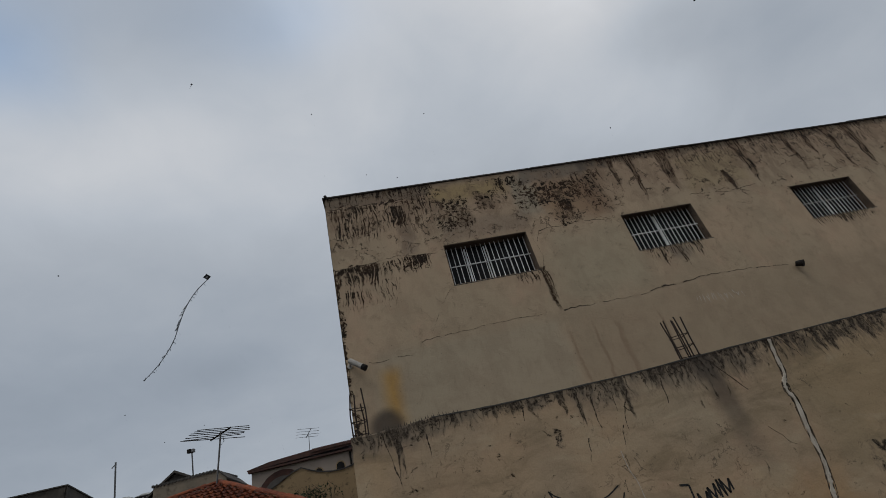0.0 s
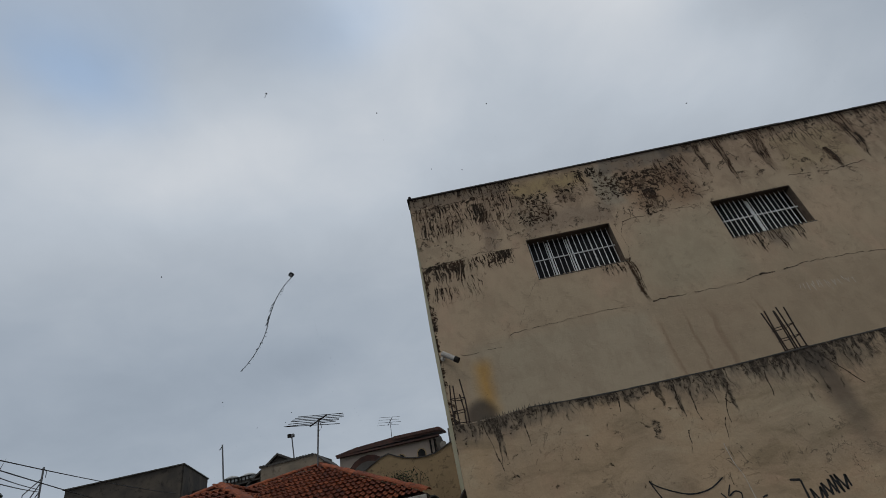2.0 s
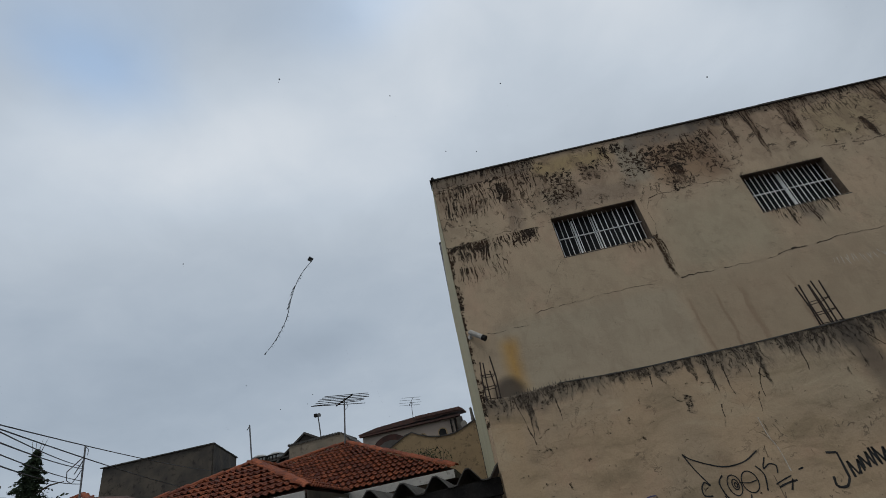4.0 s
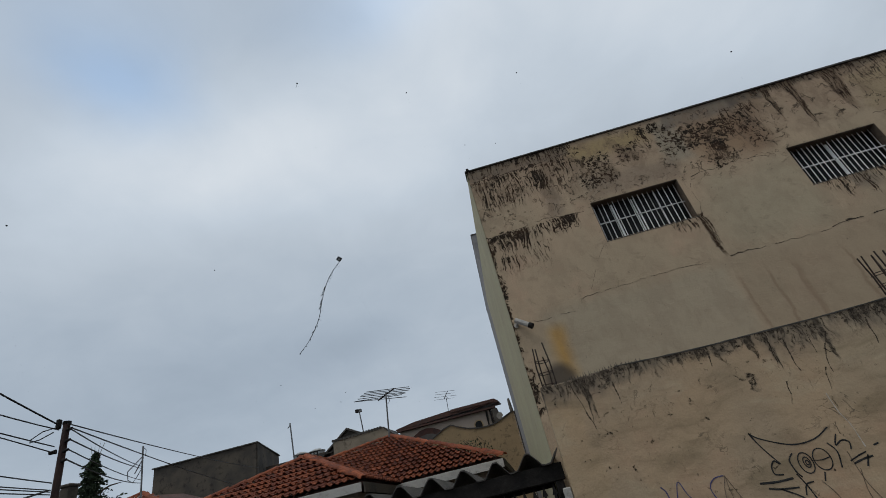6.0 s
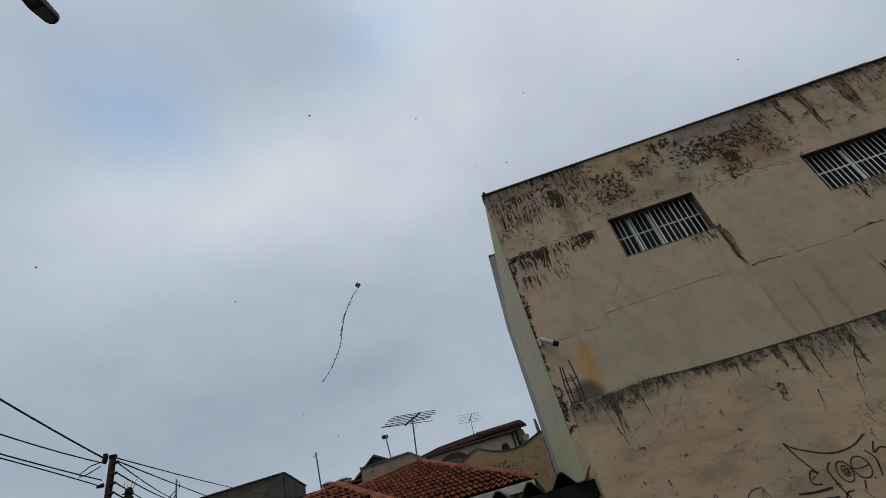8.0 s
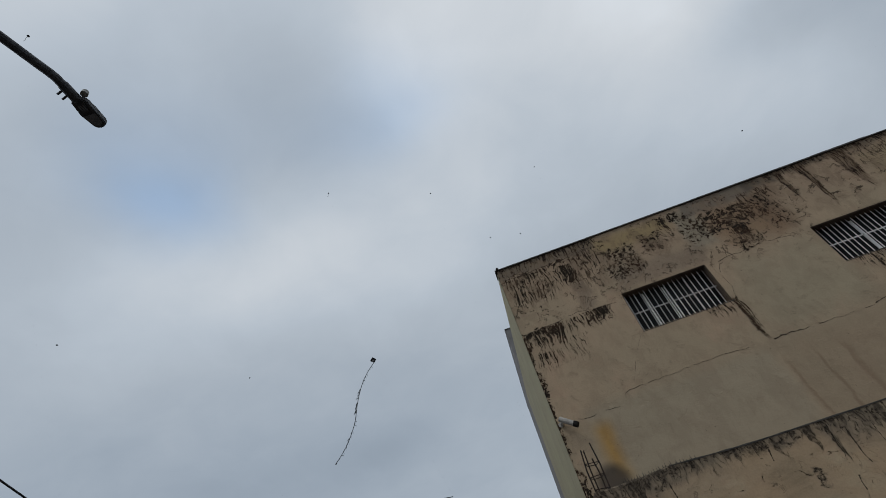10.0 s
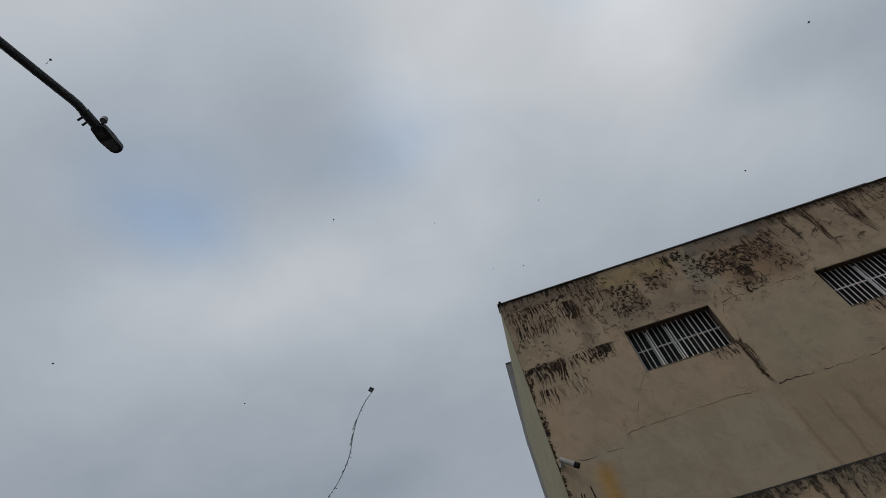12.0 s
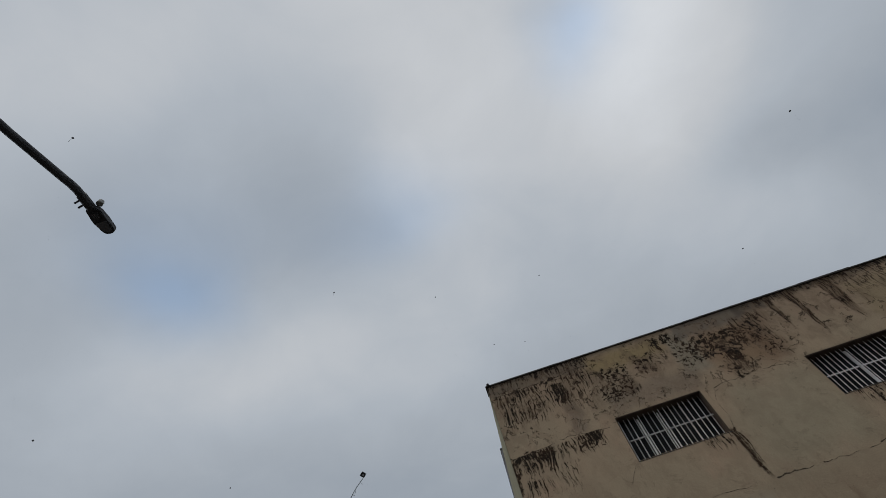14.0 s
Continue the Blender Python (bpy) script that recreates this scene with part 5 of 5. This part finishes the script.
part("cap", boxed((-6.035, -1.745, 3.262), (-5.865, -1.565, 3.30), 0.01), M_DARK_CONCRETE, stump)
for z in (2.6, 2.95):
    part("wire_band", tubed([(-6.025, -1.735, z), (-5.875, -1.735, z + 0.02), (-5.875, -1.575, z), (-6.025, -1.575, z - 0.02), (-6.025, -1.735, z)], 0.008, 5), M_WIRE, stump)
settle(stump, -0.24, 0, 0.02)


def cable(a, b, sag, radius=0.011, label="black overhead cable between posts"):
    a, b = Vector(a), Vector(b)
    pts = [a.lerp(b, s / 20) - Vector((0, 0, sag * 4 * (s / 20) * (1 - s / 20))) for s in range(21)]
    return alone("overhead_cable", tubed(pts, radius * 0.78, 6), M_WIRE, label, "cable", "overhead cables")


STREET = (-4.7, -9.6)
cable((-6.12, -2.1, 4.02), (*STREET, 5.8), 0.15, 0.013)
cable((-6.05, -2.1, 3.92), (*STREET, 5.0), 0.30, 0.010)
cable((-6.07, -2.1, 3.72), (*STREET, 4.35), 0.12, 0.010)
cable((-6.1, -2.1, 3.66), (*STREET, 3.75), -0.10, 0.009)
cable((-6.0, -2.1, 3.28), (*STREET, 3.75), 0.10, 0.010)
cable((-6.0, -2.1, 3.20), (*STREET, 3.30), 0.06, 0.009)
cable((-6.0, -2.1, 3.18), (*STREET, 3.18), 0.05, 0.009)
cable((-6.0, -2.1, 3.15), (*STREET, 3.06), 0.05, 0.009)
cable((-5.93, -2.1, 3.97), (-10.5, 10.8, 5.28), 0.06, 0.011, "long black overhead cable passing the tiled roofs")
cable((-5.86, -2.1, 3.90), (-10.75, 10.2, 4.66), 0.06, 0.011, "long black overhead cable passing the tiled roofs")
cable((-5.86, -2.1, 3.88), (-10.72, 5.0, 5.0), 0.04, 0.010, "black service cable to the roof mast")
cable((-5.86, -2.1, 3.76), (-10.72, 5.0, 4.95), 0.04, 0.012, "black service cable to the roof mast")
cable((-5.86, -2.1, 3.64), (-10.72, 5.0, 4.66), 0.04, 0.010, "black service cable to the roof mast")
cable((-5.86, -2.1, 3.52), (-10.72, 5.0, 4.58), 0.07, 0.012, "black service cable to the roof mast")
alone("cable_loop", tubed([(-6.10, -2.1, 3.96), (-6.22, -2.16, 3.93), (-6.31, -2.22, 3.84), (-6.29, -2.24, 3.80), (-6.20, -2.2, 3.82), (-6.10, -2.12, 3.90)], 0.007, 6), M_WIRE, "slack loop of black cable at the service post", "cable", "overhead cables")
for k in range(3):
    c = Vector((-6.0, -2.12, 3.2))
    alone("cable_loop", tubed([c, c + Vector((-0.25 - 0.1 * k, -0.1, -0.05)), c + Vector((-0.38 - 0.12 * k, -0.15, -0.25)), c + Vector((-0.2 - 0.1 * k, -0.12, -0.42)), c + Vector((-0.02, -0.03, -0.38))], 0.009, 6), M_WIRE, "slack loop of black cable at the service post", "cable", "overhead cables")

lamp = thing("street_lamp", (*STREET, 0), "dark street lamp with a flat head on a curved arm", "street lamp")
part("pole", tubed([(*STREET, 0), (*STREET, 4.5), (*STREET, 8.6)], 0.16, 14, 0.11), M_CONCRETE, lamp)
part("arm", tubed([(STREET[0], STREET[1] + 0.1, 7.55), (-4.62, -8.6, 7.74), (-4.40, -7.35, 7.85), (-4.362, -7.10, 7.86), (-4.21, -6.43, 7.86), (-4.185, -6.33, 7.86), (-4.172, -6.25, 7.86), (-4.175, -6.05, 7.86)], 0.052, 12), M_LAMP_GREY, lamp)
part("sleeve", tubed([(-4.173, -6.16, 7.86), (-4.18, -5.92, 7.86)], 0.060, 12), M_LAMP_GREY, lamp)
for k in (0.0, 0.07):
    part("bolt", tubed([(-4.22, -6.11 + k, 7.83), (-4.285, -6.10 + k, 7.81)], 0.013, 6), M_LAMP_GREY, lamp)
HEAD = [(-4.245, -5.965), (-4.115, -5.965), (-4.078, -5.906), (-4.085, -5.76), (-4.092, -5.60), (-4.13, -5.563), (-4.205, -5.558), (-4.25, -5.594), (-4.277, -5.78)]
head = prism(bmesh.new(), [(x, y, 7.81) for x, y in HEAD], (0, 0, 0.085))
bmesh.ops.bevel(head, geom=list(head.edges), offset=0.012, segments=2, affect="EDGES")
hd = part("head", head, M_LAMP_GREY, lamp)
part("lens", prism(bmesh.new(), [(-4.255, -5.765, 7.807), (-4.100, -5.757, 7.807), (-4.118, -5.62, 7.807), (-4.172, -5.592, 7.807), (-4.220, -5.618, 7.807)], (0, 0, -0.006)), M_LENS, hd, "grey glass lens")
part("driver_cover", prism(bmesh.new(), [(-4.202, -5.923, 7.807), (-4.108, -5.918, 7.807), (-4.132, -5.795, 7.807), (-4.245, -5.798, 7.807)], (0, 0, -0.010)), M_LAMP_GREY, hd)
for k in range(3):
    part("plate", boxed((-4.20 + 0.026 * k, -5.90 + 0.004 * k, 7.793), (-4.184 + 0.026 * k, -5.83 + 0.004 * k, 7.797)), M_LENS, hd)
part("photocell", tubed([(-4.085, -5.965, 7.90), (-4.085, -5.965, 7.96), (-4.085, -5.965, 7.97)], 0.042, 14, 0.034), M_TANK, lamp)

# ---------------------------------------------------------------- plants
def foliage(bm, count, pick, size):
    for _ in range(count):
        c = Vector(pick())
        q = Euler([random.uniform(0, math.tau) for _ in range(3)]).to_matrix()
        s = size * random.uniform(0.6, 1.4)
        bm.faces.new([bm.verts.new(c + q @ Vector(p)) for p in ((0, -s, 0), (s * 0.45, 0, s * 0.1), (0, s, 0), (-s * 0.45, 0, s * 0.1))])


def crown_point():
    if random.random() < 0.45:
        h = random.random() ** 1.2
        a = random.uniform(0, math.tau)
        tier = 0.55 + 0.75 * (1 - (h * 6.5 + 0.12 * math.sin(a * 2)) % 1.0)
        r = (0.60 * (1 - h) ** 0.75 + 0.05) * tier * random.random() ** 0.6 * (0.85 + 0.7 * noise.noise((h * 7, math.cos(a) * 1.5, math.sin(a) * 1.5)))
        return (-16.55 + r * math.cos(a), 9 + r * math.sin(a), 5.15 + 1.95 * h - 0.10 * r)
    while True:
        p = Vector((random.uniform(-1, 1), random.uniform(-1, 1), random.uniform(-1, 1)))
        if p.length < 0.75 + 0.35 * noise.noise(p * 3.0):
            return (-16.5 + p.x * 1.75, 9 + p.y * 1.5, 4.30 + p.z * 1.45)


tree = thing("conifer_tree", (-16.5, 9, 0), "dark bushy conifer with a narrow pointed top", "tree")
part("trunk", tubed([(-16.5, 9, 0), (-16.52, 9, 3), (-16.55, 9, 6.9)], 0.17, 8, 0.03), M_BARK, tree)
for i in range(9):
    a, z = i * 2.4, 3.3 + i * 0.28
    part("limb", tubed([(-16.52, 9, z), (-16.52 + 0.6 * math.cos(a), 9 + 0.6 * math.sin(a), z + 0.3), (-16.52 + 1.0 * math.cos(a), 9 + 1.0 * math.sin(a), z + 0.35)], 0.05, 5, 0.012), M_BARK, tree)
bm = bmesh.new()
foliage(bm, 11000, crown_point, 0.062)
part("crown", bm, M_LEAF, tree)
for dx in (-0.22, -0.08, 0.1, 0.25):
    part("twig", tubed([(-16.55 + dx * 0.5, 9, 6.9), (-16.55 + dx, 9, 7.25), (-16.55 + dx * 1.3, 9, 7.45)], 0.014, 4, 0.005), M_BARK, tree)

settle(tree, 0.5, 0, -0.15)
shrub = thing("wall_shrub", (-2.6, 13.2, 0), "sparse leafy shrub growing against the ochre wall", "shrub")
part("stem", tubed([(-2.6, 13.2, 0), (-2.65, 13.2, 2.5), (-2.7, 13.2, 4.6)], 0.06, 6, 0.02), M_BARK, shrub)
bm = bmesh.new()
foliage(bm, 420, lambda: (-3.15 + random.gauss(0, 0.48), 13.2 + random.gauss(0, 0.2), 4.55 + random.gauss(0, 0.17)), 0.055)
part("crown", bm, M_LEAF, shrub)
for i in range(14):
    x = -3.15 + random.gauss(0, 0.5)
    part("twig", tubed([(x, 13.2, 4.3), (x + random.uniform(-0.1, 0.1), 13.2, 4.75), (x + random.uniform(-0.2, 0.2), 13.2, 5.0)], 0.012, 4, 0.005), M_BARK, shrub)

settle(shrub, 0.27, 0, -0.22)
# ---------------------------------------------------------------- kites in the air
EYE_MID = Vector((-0.1, -7.7, 1.77))


def kite(way, far_, size, tail, label, sway=(-0.45, 0.1, -1.0)):
    """A square paper kite on its corner, with a tail of short strips."""
    c = EYE_MID + Vector(way).normalized() * far_
    ob = thing("paper_kite", c, label, "kite", "kites in the air")
    d = -Vector(way).normalized()
    r = d.cross(Vector((0, 0, 1))).normalized()
    u = r.cross(d)
    s = size / 2
    part("sail", prism(bmesh.new(), [c + u * s * 0.9 + r * s * 0.2, c + r * s - u * s * 0.15, c - u * s * 0.9 - r * s * 0.2, c - r * s + u * s * 0.15], d * 0.012), M_KITE, ob)
    ground_at = Vector((c.x * 0.6 + 4, c.y * 0.7 + 20, 0))
    part("line", tubed([c, c.lerp(ground_at, 0.5) - Vector((0, 0, 0.06 * far_)), ground_at], 0.0003, 3), M_KITE, ob)
    if tail > 1.0:
        part("emblem", prism(bmesh.new(), [c + u * s * 0.15 + r * s * 0.25, c + r * s * 0.3 - u * s * 0.35, c - r * s * 0.3 - u * s * 0.35, c - r * s * 0.25 + u * s * 0.15], d * 0.022), M_KITE_PALE, ob)
        part("spar", tubed([c + u * s + d * 0.03, c - u * s + d * 0.03], 0.012, 5), M_KITE, ob)
    if tail:
        pts, p = [], c - u * s * 0.9
        step_ = Vector(sway).normalized()
        n = 40 if tail > 1 else 8
        for i in range(n + 1):
            q = p + step_ * tail * i / n + r * 0.07 * tail * math.sin(i * 6.5 / n) * (0.3 + 0.7 * i / n) + u * 0.02 * tail * math.sin(i * 11.0 / n)
            pts.append(q)
        part("tail", tubed(pts, (0.024 if tail > 1 else 0.010) * far_ / 40, 4), M_KITE, ob)
        if tail > 1:
            for i in range(2, n, 1):
                a = pts[i]
                e = r * random.uniform(-0.22, 0.22) + u * random.uniform(-0.30, -0.05)
                part("tail_strip", prism(bmesh.new(), [a, a + e, a + e + u * 0.05 + r * 0.03, a + u * 0.06 + r * 0.03], d * 0.006), M_KITE, ob)


kite((-0.275, 0.812, 0.515), 42, 0.55, 8.2, "black paper kite with a long fringed tail", (-0.55, 0.2, -0.75))
for way_, dist, size, tail in (((-0.2396, 0.5790, 0.7792), 130, 0.50, 1.0), ((-0.0443, 0.6553, 0.7540), 130, 0.40, 0), ((0.1762, 0.6634, 0.7270), 140, 0.40, 0), ((0.0422, 0.7487, 0.6614), 150, 0.38, 0),
                               ((0.1039, 0.7544, 0.6478), 150, 0.38, 0), ((-0.4854, 0.7130, 0.5058), 140, 0.40, 0), ((0.5146, 0.6261, 0.5851), 140, 0.45, 0), ((-0.6881, 0.4883, 0.5367), 130, 0.45, 0),
                               ((-0.4294, 0.8523, 0.2987), 160, 0.35, 0), ((-0.3797, 0.8907, 0.25), 160, 0.30, 0), ((-0.3330, 0.9080, 0.2540), 160, 0.28, 0), ((-0.3214, 0.9078, 0.2699), 160, 0.30, 0), ((-0.5199, 0.1553, 0.8400), 110, 0.50, 1.0), ((0.6244, 0.4236, 0.6563), 120, 0.5, 0)):
    kite(way_, dist, size, tail, "tiny distant paper kite high in the air")

# ---------------------------------------------------------------- roof tiles, laid last
ridge_row(main_roof, APEX, FR)
ridge_row(main_roof, APEX, (-7.9, 5.29, 3.695))
ridge_row(wing_roof, WA, WR)
ridge_row(wing_roof, WA, WL)
ridge_row(wing_roof, WA, (-5.13, 5.1, 3.765))
lay_tiles(wing_roof, WL, (1, 0, 0), UP, 4.69, 2.6, in_wing)
lay_tiles(wing_roof, WR, (0, 1, 0), Vector((-2.02, 0, 0.985)), 2.4, 2.3, lambda u, v: v < 2.2 and u > v * 1.04 + 0.05, 60)
lay_tiles(main_roof, FL, (1, 0, 0), UP, 11.2, 4.7, in_main, 290)
ny = Vector((0, 2.0, 1.14)).normalized()
lay_tiles(nroof, (-15.1, 4.0, 3.36), (1, 0, 0), ny, 6.2, 2.3, lambda u, v: v < 2.25 and u - 0.1 > 3.34 * v / 2.302 and 6.2 - u - 0.1 > 2.86 * v / 2.302, 10)
ridge_row(nroof, (-11.76, 6.0, 4.49), (-8.9, 4.0, 3.35))
ridge_row(nroof, (-11.76, 6.0, 4.49), (-15.1, 4.0, 3.35))
